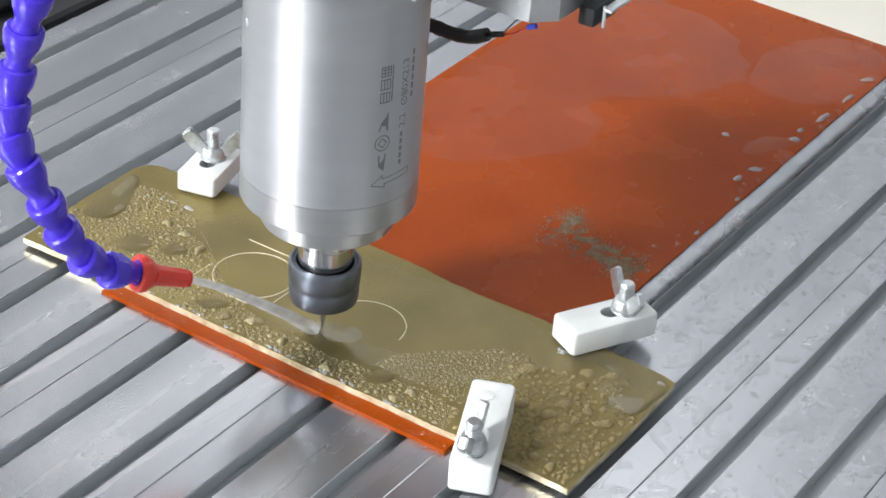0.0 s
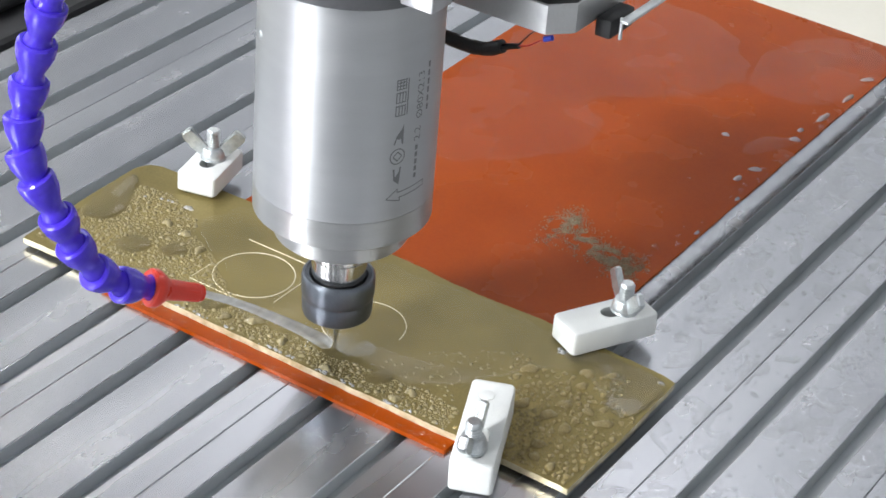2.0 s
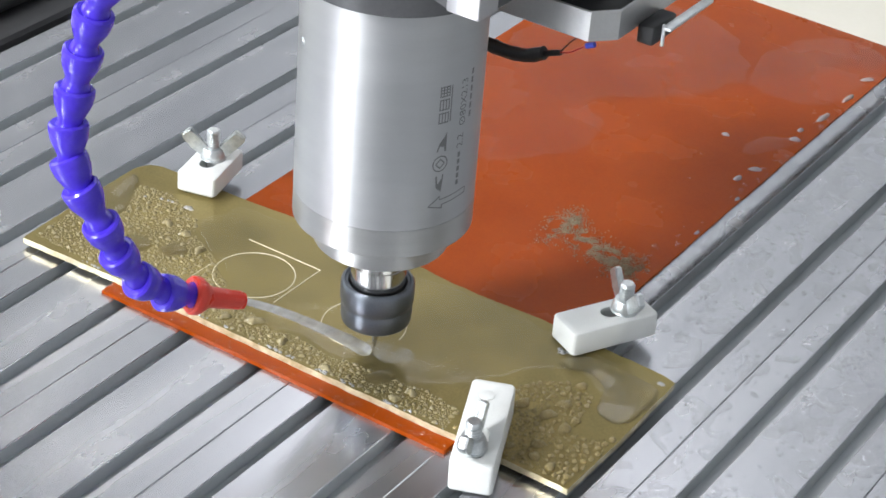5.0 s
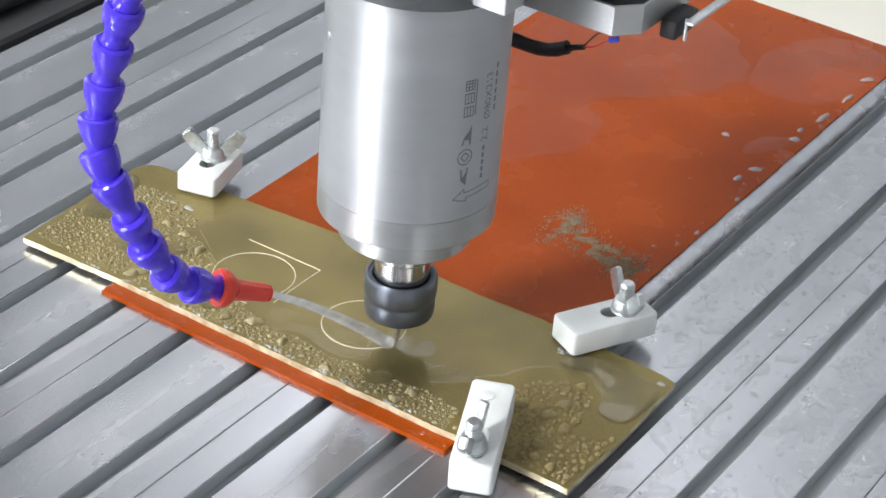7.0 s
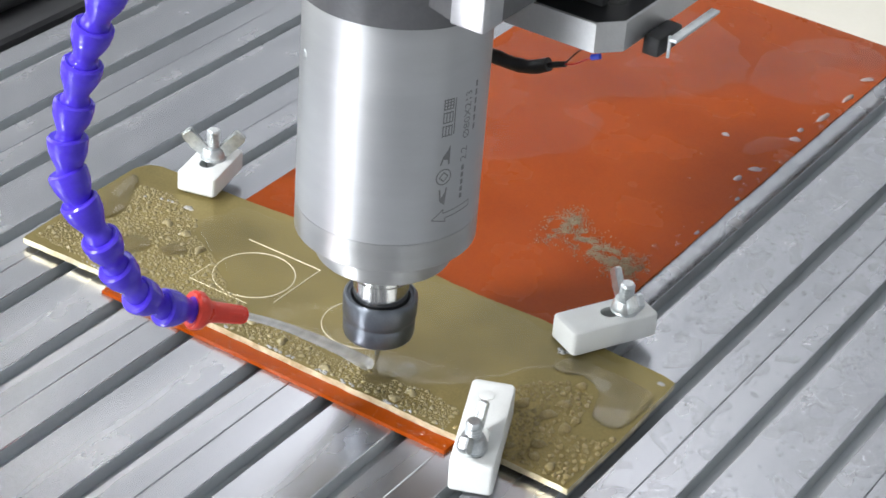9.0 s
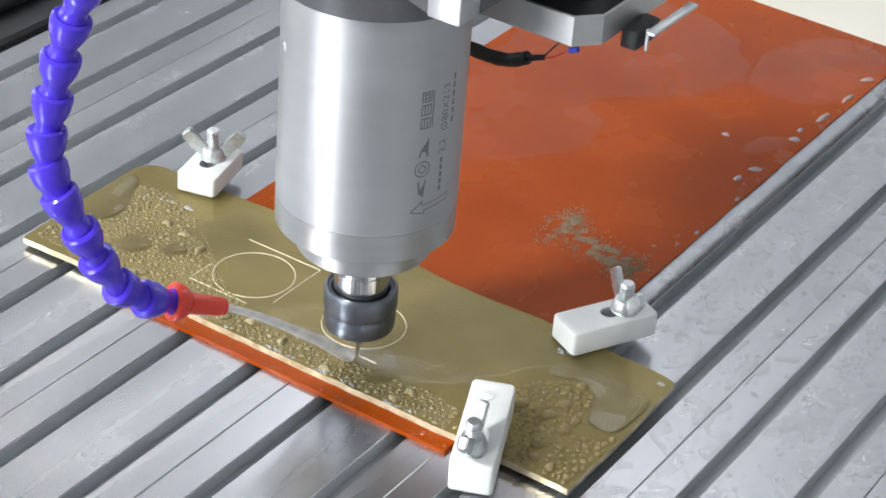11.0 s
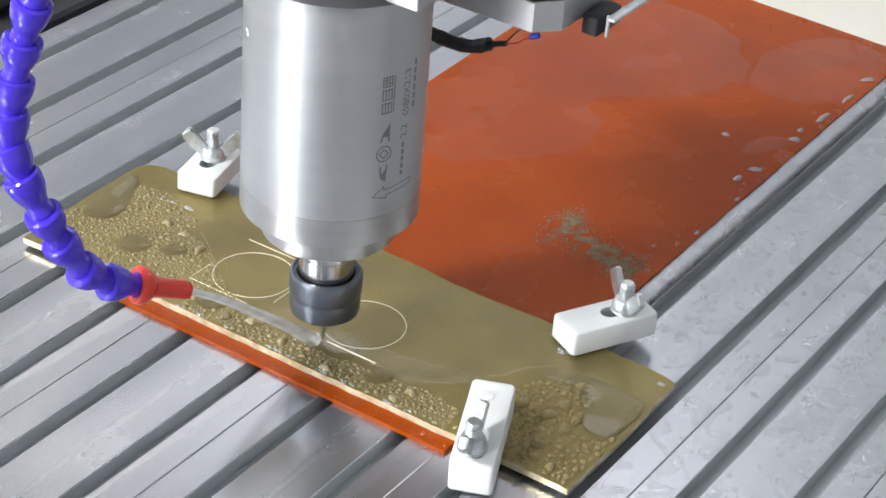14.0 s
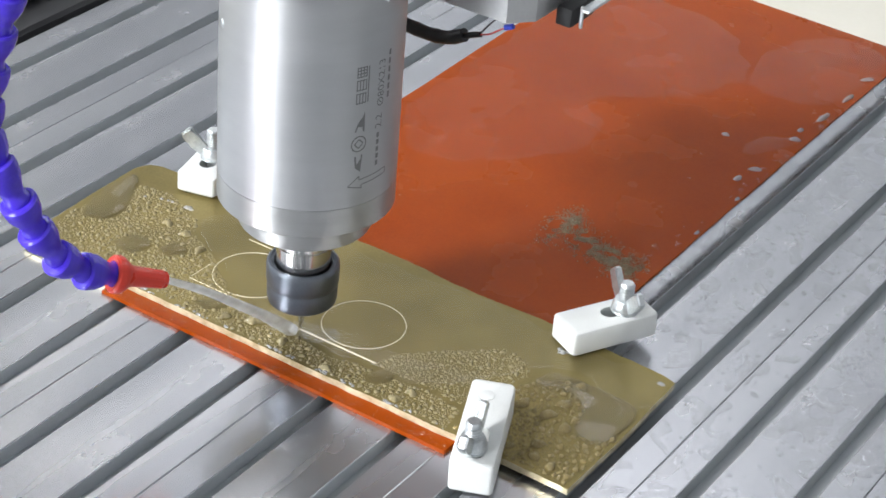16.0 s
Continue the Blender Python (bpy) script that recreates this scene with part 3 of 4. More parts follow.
def cable():
    thing = empty("sensor_cable")
    tagged(thing, "black sleeved cable ending in thin coloured wires", "cable")
    main = smooth_path([(-0.004, 0.048, 0.1500), (0.008, 0.053, 0.1480), (0.0133, 0.055, 0.1468), (0.0242, 0.055, 0.1464), (0.0343, 0.055, 0.1479), (0.0428, 0.055, 0.1520)], 5)
    part("sleeve", tube(main, [0.0031 + 0.0003 * (i % 5 == 2) for i in range(len(main))], 20), M_CABLE, thing)
    part("sleeve_tip", tube([(0.0420, 0.055, 0.1512), (0.0470, 0.055, 0.1535), (0.0510, 0.055, 0.1549)], [0.0014, 0.0014, 0.0013], 16), M_CABLE, thing)
    w1 = smooth_path([(0.0505, 0.055, 0.1549), (0.0530, 0.055, 0.1585), (0.0560, 0.056, 0.1625), (0.0600, 0.058, 0.1660)])
    part("wire", tube(w1, [0.00035] * len(w1), 8), M_CABLE, thing)
    w2 = smooth_path([(0.0505, 0.0548, 0.1548), (0.0560, 0.0545, 0.1570), (0.0600, 0.0550, 0.1600), (0.0640, 0.056, 0.1625)])
    part("wire", tube(w2, [0.00035] * len(w2), 8), M_REDWIRE, thing, "thin red wire")
    part("wire_sleeve", tube([(0.0630, 0.0550, 0.1622), (0.0668, 0.0552, 0.1640)], [0.0013, 0.0013], 12), M_BLUEPLUG, thing, "blue wire sleeve")
    return thing


def hose():
    """Segmented coolant hose: ball-and-socket links, red nozzle, water jet."""
    thing = empty("coolant_hose")
    tagged(thing, "blue segmented coolant hose with red nozzle spraying water", "coolant hose")
    joints = [(-0.019, -0.124, 0.2570), (-0.0300, -0.130, 0.2420), (-0.0388, -0.134, 0.2258), (-0.0447, -0.136, 0.2092), (-0.0495, -0.137, 0.1924), (-0.0533, -0.138, 0.1749), (-0.0548, -0.140, 0.1597),
              (-0.0535, -0.141, 0.1455), (-0.0480, -0.1405, 0.1344), (-0.0417, -0.136, 0.1184), (-0.0398, -0.129, 0.1028), (-0.0362, -0.120, 0.0875), (-0.0336, -0.107, 0.0763), (-0.0298, -0.092, 0.0689)]
    link = [(0.0052, -0.0030), (0.0070, -0.0034), (0.0079, -0.0026), (0.0081, -0.0008), (0.0079, 0.0010), (0.0077, 0.0016), (0.0078, 0.0022), (0.0072, 0.0046), (0.0060, 0.0076), (0.0052, 0.0096), (0.0049, 0.0112), (0.0053, 0.0128), (0.0058, 0.0142), (0.0056, 0.0160), (0.0046, 0.0172)]
    mesh = None
    for a, b in zip(joints[:-1], joints[1:]):
        a, b = Vector(a), Vector(b)
        q = (b - a).to_track_quat("Z", "Y").to_matrix().to_4x4()
        if mesh is None:
            o = part("link", lathe(link, 40), M_BLUE, thing)
            mesh = o.data
        else:
            o = new("link", mesh)
            o.parent = thing
        o.matrix_local = Matrix.Translation(a) @ q
    base, tip = Vector(joints[-1]), Vector((-0.0190, -0.0720, 0.0606))
    q = (tip - base).to_track_quat("Z", "Y").to_matrix().to_4x4()
    n = (tip - base).length
    noz = part("nozzle", lathe([(0.0050, -0.0030), (0.0074, -0.0034), (0.0083, -0.0024), (0.0084, -0.0004), (0.0079, 0.0012), (0.0066, 0.0030), (0.0050, 0.0052), (0.0047, 0.0062), (0.0039, n - 0.003), (0.0035, n - 0.0016), (0.0026, n - 0.0014), (0.0024, n - 0.004)], 40), M_RED, thing, "red plastic nozzle")
    noz.matrix_local = Matrix.Translation(base) @ q
    ribs = bmesh.new()
    for k in range(6):
        a = 2 * math.pi * k / 6
        other = box(-0.0008, 0.0008, 0.0030, 0.0044, 0.0062, n - 0.004, 0.0003, 1)
        other.transform(Matrix.Rotation(a, 4, "Z"))
        me = bpy.data.meshes.new("tmp")
        other.to_mesh(me)
        other.free()
        ribs.from_mesh(me)
        bpy.data.meshes.remove(me)
    part("grip_ribs", ribs, M_RED, noz)
    d = (tip - base).normalized()
    end = Vector((-0.0016, -0.0045, 0.0062))
    mid = tip.lerp(end, 0.5) + Vector((0, 0, 0.0022))
    path = smooth_path([tip - d * 0.001, tip.lerp(mid, 0.5) + Vector((0, 0, 0.0008)), mid, mid.lerp(end, 0.55) + Vector((0, 0, 0.0008)), end], 8)
    rad = [0.0016 + 0.0018 * (i / len(path)) ** 1.5 + 0.00012 * noise.noise(Vector((i * 0.7, 3, 1))) for i in range(len(path))]
    part("water_jet", tube(path, rad, 20), M_JET, thing, "thin jet of clear white water")
    rnd = random.Random(4)
    spray = bmesh.new()
    for k in range(60):
        t = rnd.random()
        p = path[int(t * (len(path) - 1))] + Vector((rnd.gauss(0, 1), rnd.gauss(0, 1), rnd.gauss(0, 1))) * (0.0006 + 0.0026 * t)
        if p.z > 0.0065:
            bmesh.ops.create_icosphere(spray, subdivisions=1, radius=rnd.uniform(0.0001, 0.0004), matrix=Matrix.Translation(p))
    o = part("spray", spray, M_JET, thing)
    tagged(o, kind="stuff")
    # sheet of water that spreads from the cutter
    fan = bmesh.new()
    c = fan.verts.new((0.001, 0.0, TOP + 0.0016))
    ringv = []
    for k in range(36):
        a = 2 * math.pi * k / 36
        r = 0.0065 + 0.0030 * noise.noise(Vector((math.cos(a) * 2, math.sin(a) * 2, 9))) + 0.0120 * max(0, math.cos(a - radians(12))) ** 3
        ringv.append(fan.verts.new((0.001 + r * math.cos(a), r * math.sin(a), TOP + 0.0003)))
    for k in range(36):
        fan.faces.new((c, ringv[k], ringv[(k + 1) % 36]))
    part("splash", fan, M_SPLASH, thing)
    return thing


def gantry():
    """Unseen beam, added to carry the head and to block light from above."""
    thing = empty("gantry")
    tagged(thing, "unseen dark gantry beam added to carry the spindle head and shade the table", "gantry")
    part("beam", box(-0.52, 0.62, 0.1215, 0.205, 0.50, 0.66, 0.003), M_DARK, thing)
    for x in (-0.52, 0.60):
        part("upright", box(x, x + 0.02, 0.1215, 0.205, -0.05, 0.4995, 0.002), M_DARK, thing)
    return thing


GANTRY = gantry()
SPINDLE, HEAD, CABLE, HOSE = spindle(), head(), cable(), hose()

# ---- engraved figures ----
C1, C2, RAD = (-0.0888, 0.0223), (-0.02275, 0.02189), 0.0200
LINE_TOP = TOP + 0.00024


def groove(points, w=0.00045):
    """A bright scribed line with a small burr."""
    bm = bmesh.new()
    prev = None
    pts = [Vector((*p, 0)) for p in points]
    for i, p in enumerate(pts):
        d = (pts[min(i + 1, len(pts) - 1)] - pts[max(i - 1, 0)]).normalized()
        s = Vector((-d.y, d.x, 0)) * w / 2 * (1 + 0.25 * noise.noise(p * 700))
        cur = [bm.verts.new(p + s + Vector((0, 0, -0.0003))), bm.verts.new(p + s * 0.7), bm.verts.new(p - s * 0.7), bm.verts.new(p - s + Vector((0, 0, -0.0003)))]
        if prev:
            for a in range(3):
                bm.faces.new((prev[a], prev[a + 1], cur[a + 1], cur[a]))
        prev = cur
    bmesh.ops.recalc_face_normals(bm, faces=bm.faces)
    return bm


def arc(c, r, a0, a1, n):
    return [(c[0] + r * math.cos(radians(a0 + (a1 - a0) * k / n)), c[1] + r * math.sin(radians(a0 + (a1 - a0) * k / n))) for k in range(n + 1)]


A0, SPIN = -132.5, 18.3
LINE_START, FEED = 9.36, 0.00655
CUTS = []


def engraving():
    def line(pts, w=0.00045):
        o = part("engraved_line", groove(pts, w), M_LINE, smooth=False)
        o.location.z = LINE_TOP
        tagged(o, "fine bright line engraved in the brass plate", "engraving", "engraved lines")
        return o
    line(arc(C1, RAD, 0, 360, 96))
    line([(-0.1107, 0.0463), (-0.0667, 0.0463)])
    line([(-0.0667, 0.0463), (-0.0667, 0.0220), (-0.0667, 0.0090)], 0.0004)
    line([(-0.1110, 0.0180), (-0.1112, 0.0020)], 0.0003)
    line([(-0.1108, 0.0005), (-0.0940, 0.0005), (-0.0760, 0.0005)], 0.0004)
    line(arc(C2, RAD, 0, 360 + A0, 72))
    n = 26
    for k in range(n):
        a, b = A0 - A0 * k / n, A0 - A0 * (k + 1) / n
        CUTS.append((line(arc(C2, RAD, a, b, 4)), (b - A0) / SPIN))
    n = 22
    run = 0.0438
    for k in range(n):
        xa, xb = -run * k / n, -run * (k + 1) / n
        CUTS.append((line([(xa, -0.0003), ((xa + xb) / 2, -0.0003), (xb, -0.0003)], 0.0009), min(15.7, LINE_START + abs(xb) / FEED)))


engraving()
# ---- water and debris ----


def blob(bm, x, y, z, r, h, rnd, n=12, irregular=0.15, stretch=1.0, turn=0.0):
    """One flattened drop: low dome with a steep wet rim."""
    ph = [rnd.uniform(0, 6.28) for _ in range(3)]
    rings = []
    for f, q in ((1.0, None), (1.0, 0.0), (0.93, 0.27), (0.76, 0.58), (0.5, 0.83), (0.25, 0.96)):
        ring = []
        for k in range(n):
            a = 2 * math.pi * k / n
            w = 1 + irregular * (math.sin(2 * a + ph[0]) * 0.6 + math.sin(3 * a + ph[1]) * 0.5 + 0.35 * math.sin(5 * a + ph[2]))
            u, v = r * f * w * math.cos(a) * stretch, r * f * w * math.sin(a)
            ring.append(bm.verts.new((x + u * math.cos(turn) - v * math.sin(turn), y + u * math.sin(turn) + v * math.cos(turn), z - 0.0001 if q is None else z + h * q)))
        rings.append(ring)
    top = bm.verts.new((x, y, z + h))
    for a, b in zip(rings, rings[1:]):
        for k in range(n):
            bm.faces.new((a[k], a[(k + 1) % n], b[(k + 1) % n], b[k]))
    for k in range(n):
        bm.faces.new((rings[-1][k], rings[-1][(k + 1) % n], top))
    bm.faces.new(rings[0][::-1])


def inside(p, poly):
    hit = False
    for (x0, y0), (x1, y1) in zip(poly, poly[1:] + poly[:1]):
        if (y0 > p[1]) != (y1 > p[1]) and p[0] < (x1 - x0) * (p[1] - y0) / (y1 - y0) + x0:
            hit = not hit
    return hit


FILMS = []


def on_land(x, r):
    """True where a drop lies clear of the table's slots and seams."""
    u = (x - X0) % PITCH
    return min(abs(u - PITCH / 4), abs(u - 3 * PITCH / 4)) > 0.0047 + r and min(u, PITCH - u) > 0.0006 + r


def scatter(name, label, zones, z, seed, table=False, material=None):
    """Drops of several sizes, none over another, within outlines."""
    rnd = random.Random(seed)
    bm = bmesh.new()
    cells = {}
    for poly, sizes in zones:
        xs, ys = [p[0] for p in poly], [p[1] for p in poly]
        for count, r0, r1, irr in sizes:
            for _ in range(count):
                x, y = rnd.uniform(min(xs), max(xs)), rnd.uniform(min(ys), max(ys))
                r, long = rnd.uniform(r0, r1), rnd.uniform(0.85, 1.3 if r1 < 0.0030 else 1.6)
                wide = r * (0.5 + 0.5 * long) * (1 + irr * 0.4)
                if not inside((x, y), poly) or (table and not on_land(x, r * 1.5)):
                    continue
                if any(inside((x + r * i, y + r * j), f) for f in FILMS for i, j in ((0, 0), (1.5, 0), (-1.5, 0), (0, 1.5), (0, -1.5))):
                    continue
                key = (int(x / 0.006), int(y / 0.006))
                near = [c for i in (-1, 0, 1) for j in (-1, 0, 1) for c in cells.get((key[0] + i, key[1] + j), ())]
                if any((x - a) ** 2 + (y - b) ** 2 < ((1.12 if r > 0.0009 else 1.02) * (wide + c)) ** 2 for a, b, c in near):
                    continue
                cells.setdefault(key, []).append((x, y, wide))
                blob(bm, x, y, z, r, min(0.0021, r * rnd.uniform(0.6, 0.8)), rnd, 8 if r < 0.0007 else 16 if r < 0.002 else 28, irr, long, rnd.uniform(0.3, 1.4) if r > 0.0024 else rnd.uniform(0, 3.1))
    ob = part(name, bm, material or M_WATER, crisp=False)
    tagged(ob, label, "water drops", kind="stuff")
    return ob


def film(name, label, pts, z, h, seed, wob=0.0015, freq=90, material=None, rim=1.0):
    """A thin puddle with an uneven, rounded rim."""
    out = []
    c = [Vector((*p, 0)) for p in pts]
    ring = smooth_path(c + [c[0]], 10)[:-1]
    for p in ring:
        out.append((p.x + wob * noise.noise(Vector((p.x * freq, p.y * freq, seed))), p.y + wob * noise.noise(Vector((p.x * freq, p.y * freq, seed + 7)))))
    FILMS.append(out)
    bm = bmesh.new()
    n = len(out)
    loops = []
    nrm = []
    for i in range(n):
        d = Vector((out[(i + 1) % n][0] - out[i - 1][0], out[(i + 1) % n][1] - out[i - 1][1]))
        d.normalize()
        nrm.append((-d.y, d.x))
    area = sum(a[0] * b[1] - a[1] * b[0] for a, b in zip(out, out[1:] + out[:1]))
    s = 1 if area > 0 else -1
    for inset, q in ((0.0, -0.3), (0.0, 0.0), (0.0004, 0.5), (0.0010, 0.88), (0.0018, 1.0)):
        loops.append([bm.verts.new((p[0] + s * rim * inset * m[0], p[1] + s * rim * inset * m[1], z + h * q)) for p, m in zip(out, nrm)])
    for a, b in zip(loops, loops[1:]):
        for i in range(n):
            bm.faces.new((a[i], a[(i + 1) % n], b[(i + 1) % n], b[i]))
    lid = bm.faces.new(loops[-1])
    bm.faces.new(loops[0][::-1])
    bm.normal_update()
    if lid.normal.z < 0:
        bmesh.ops.reverse_faces(bm, faces=list(bm.faces))
    ob = part(name, bm, material or M_PUDDLE, crisp=False)
    tagged(ob, label, "water film", kind="stuff")
    return ob


def pools(name, label, x0, x1, y0, y1, step, height, base, material):
    """Standing water as a sheet of varying depth; dry where height() gives nothing."""
    nx, ny = int((x1 - x0) / step) + 1, int((y1 - y0) / step) + 1
    verts, index, faces = [], {}, []
    deep = [[height(x0 + i * step, y0 + j * step) for j in range(ny)] for i in range(nx)]

    def vert(i, j):
        if (i, j) not in index:
            index[i, j] = len(verts)
            verts.append((x0 + i * step, y0 + j * step, base + (deep[i][j] if deep[i][j] > 0 else -0.0010)))
        return index[i, j]
    for i in range(nx - 1):
        for j in range(ny - 1):
            if max(deep[i][j], deep[i + 1][j], deep[i][j + 1], deep[i + 1][j + 1]) > 0:
                faces.append((vert(i, j), vert(i + 1, j), vert(i + 1, j + 1), vert(i, j + 1)))
    me = bpy.data.meshes.new(name)
    me.from_pydata(verts, [], faces)
    me.materials.append(material)
    me.polygons.foreach_set("use_smooth", [True] * len(faces))
    tagged(new(name, me), label, "water film", kind="stuff")


def fbm(x, y, f, seed):
    return noise.noise(Vector((x * f, y * f, seed))) + 0.5 * noise.noise(Vector((x * f * 2.1, y * f * 2.1, seed + 5)))


def table_depth(x, y):
    """Broken, wrinkled water on the lands of the table, thicker to the right and far back."""
    u = (x - X0) % PITCH
    clear = min(abs(u - PITCH / 4) - 0.0048, abs(u - 3 * PITCH / 4) - 0.0048, min(u, PITCH - u) - 0.0008)
    if clear <= 0 or (x < 0.119 and y < 0.09) or x < 0.08:
        return -1
    lean = 0.55 * min(1.0, max(0.0, (x - 0.155) / 0.05)) * min(1.0, max(0.0, (y - 0.06) / 0.04)) + 0.30 * min(1.0, max(0.0, (y - 0.20) / 0.1))
    m = fbm(x, y, 62.0, 3.0) + lean - 0.20
    if m <= 0:
        return -1
    bumps = 0.5 + 0.5 * noise.noise(Vector((x * 420, y * 300, 1))) + 0.35 * noise.noise(Vector((x * 900, y * 700, 8)))
    return 0.0012 * min(1.0, m * 9) ** 0.5 * min(1.0, clear / 0.0015) ** 0.5 * (0.35 + 0.65 * bumps)


def edge_depth(x, y):
    """A fat ridge of water held between the sheet's edge and the slot."""
    side = 0.0592 + 0.0010 * noise.noise(Vector((0, y * 45, 2)))
    q = (x - (side + 0.0714) / 2) / ((0.0714 - side) / 2)
    if abs(q) >= 1 or y < 0.105 + 0.01 * q:
        return -1
    swell = min(1.0, (y - 0.095) / 0.09)
    return (1 - q * q) ** 0.5 * (0.0009 + 0.0014 * swell + 0.0004 * noise.noise(Vector((x * 60, y * 40, 6))) + 0.0003 * noise.noise(Vector((x * 260, y * 150, 3))))


WASHED = []


def water():
    z = TOP  # drops and films are sunk a little, so that no air lies under them
    left = [(-0.193, -0.018), (-0.150, -0.019), (-0.100, -0.019), (-0.075, 0.000), (-0.100, 0.011), (-0.114, 0.023), (-0.134, 0.032), (-0.143, 0.044), (-0.169, 0.055), (-0.192, 0.050), (-0.195, 0.010)]
    front = [(-0.100, -0.0205), (0.052, -0.0205), (0.050, -0.006), (0.030, -0.003), (0.005, -0.0065), (-0.050, -0.0065), (-0.080, -0.003)]
    corner = [(0.055, -0.020), (0.114, -0.0215), (0.1155, 0.020), (0.106, 0.012), (0.098, 0.012), (0.095, 0.026), (0.091, 0.040), (0.082, 0.046), (0.070, 0.040), (0.062, 0.030), (0.056, 0.010)]
    # thick lobes and lone puddles of clear water
    film("water_lobe", "clear lobe of water along the brass plate's end", [(-0.1965, 0.056), (-0.1910, 0.0560), (-0.1840, 0.0430), (-0.1780, 0.0320), (-0.1760, 0.0215), (-0.1800, 0.0140), (-0.1880, 0.0120), (-0.1950, 0.022), (-0.1975, 0.040)], z, 0.0009, 13.0, 0.0008, 90, M_LOBE, 0.5)
    for pts in ([(-0.1600, 0.0020), (-0.1520, -0.0010), (-0.1450, 0.0030), (-0.1440, 0.0110), (-0.1500, 0.0140), (-0.1570, 0.0110)],
                [(-0.1390, 0.0110), (-0.1320, 0.0100), (-0.1265, 0.0160), (-0.1300, 0.0200), (-0.1370, 0.0180)],
                [(-0.0950, -0.0140), (-0.0870, -0.0140), (-0.0815, -0.0070), (-0.0850, -0.0045), (-0.0930, -0.0080)],
                [(0.0020, -0.0120), (0.0080, -0.0130), (0.0130, -0.0080), (0.0110, -0.0020), (0.0050, -0.0040)]):
        film("water_puddle", "small clear puddle standing on the brass plate", pts, z, 0.0010, pts[0][0] * 100, 0.0004, 120, M_LOBE, 0.45)
    fringe = [(0.055, 0.028), (0.042, 0.050), (0.054, 0.049), (0.070, 0.048), (0.084, 0.060), (0.096, 0.065), (0.101, 0.061), (0.101, 0.046), (0.110, 0.040), (0.115, 0.045), (0.1155, 0.024), (0.106, 0.014), (0.099, 0.014), (0.096, 0.028), (0.092, 0.042), (0.082, 0.048), (0.069, 0.042)]
    band = [(0.000, -0.002), (0.002, 0.011), (0.020, 0.030), (0.040, 0.048), (0.054, 0.045), (0.060, 0.036), (0.052, 0.012), (0.048, -0.002), (0.030, 0.000)]
    WASHED.append(scatter("water_drops", "clear drops that the spreading water swallows", [(fringe, [(40, 0.0020, 0.0036, 0.24), (600, 0.0008, 0.0018, 0.18), (1500, 0.0003, 0.0007, 0.1)])], z, 17, False, M_DROP))
    WASHED.append(scatter("water_drops", "fine drops on the brass, now covered, now bare", [(band, [(420, 0.0006, 0.0013, 0.2), (4200, 0.0003, 0.0006, 0.1)])], z, 19, False, M_BEAD))
    scatter("water_drops", "large clear drops crowded on the brass plate's corner", [
        (corner, [(34, 0.0024, 0.0036, 0.20), (6000, 0.0009, 0.0019, 0.12), (9000, 0.0003, 0.0008, 0.12)])], z, 11, False, M_DROP)
    tongue = film("water_tongue", "clear tongue of water creeping over the brass corner", [(0.066, 0.055), (0.064, 0.046), (0.070, 0.043), (0.082, 0.0465), (0.091, 0.041), (0.095, 0.031), (0.098, 0.024), (0.104, 0.0205), (0.111, 0.0215), (0.1145, 0.030), (0.1145, 0.050), (0.108, 0.057), (0.080, 0.058)], z, 0.0007, 23.0, 0.0010, 110, M_LOBE, 0.6)
    del FILMS[-1]
    film("water_film", "thin sheet of water spreading over the brass plate", [(-0.139, 0.043), (-0.131, 0.069), (-0.063, 0.073), (0.010, 0.0745), (0.047, 0.074), (0.080, 0.0735), (0.112, 0.070), (0.1135, 0.045), (0.110, 0.034), (0.101, 0.038), (0.092, 0.046), (0.074, 0.054), (0.056, 0.036), (0.040, 0.010), (0.022, -0.002), (-0.008, -0.0058), (-0.035, -0.0065), (-0.060, -0.0055), (-0.072, 0.000), (-0.098, 0.012), (-0.112, 0.024), (-0.131, 0.031)], z, 0.0002, 3.0, 0.0050, 75, M_FILM, 1.8)
    scatter("water_drops", "dense fine water drops beaded on the brass plate", [
        (left, [(10, 0.0020, 0.0034, 0.3), (1600, 0.0008, 0.0015, 0.2), (20000, 0.0003, 0.0007, 0.12)]),
        (front, [(14, 0.0018, 0.0034, 0.3), (900, 0.0008, 0.0015, 0.2), (15000, 0.0003, 0.0007, 0.1)])], z, 12, False, M_BEAD)
    # aluminium table, wet side
    pools("table_water", "broken wrinkled water on the aluminium table", 0.081, 0.262, -0.085, 0.455, 0.0008, table_depth, 0.0, M_SKIN)
    pools("edge_water", "fat ridge of water along the rubber sheet's edge", 0.0575, 0.0720, 0.100, 0.476, 0.0006, edge_depth, 0.0, M_PUDDLE)
    wet = [(0.082, 0.085), (0.095, 0.085), (0.120, -0.080), (0.26, 0.0), (0.26, 0.42), (0.085, 0.42)]
    scatter("table_drops", "scattered clear water drops on the aluminium table", [(wet, [(110, 0.0010, 0.0024, 0.45), (1300, 0.0004, 0.0011, 0.25)])], 0.0, 5, True, M_SKIN)
    return tongue


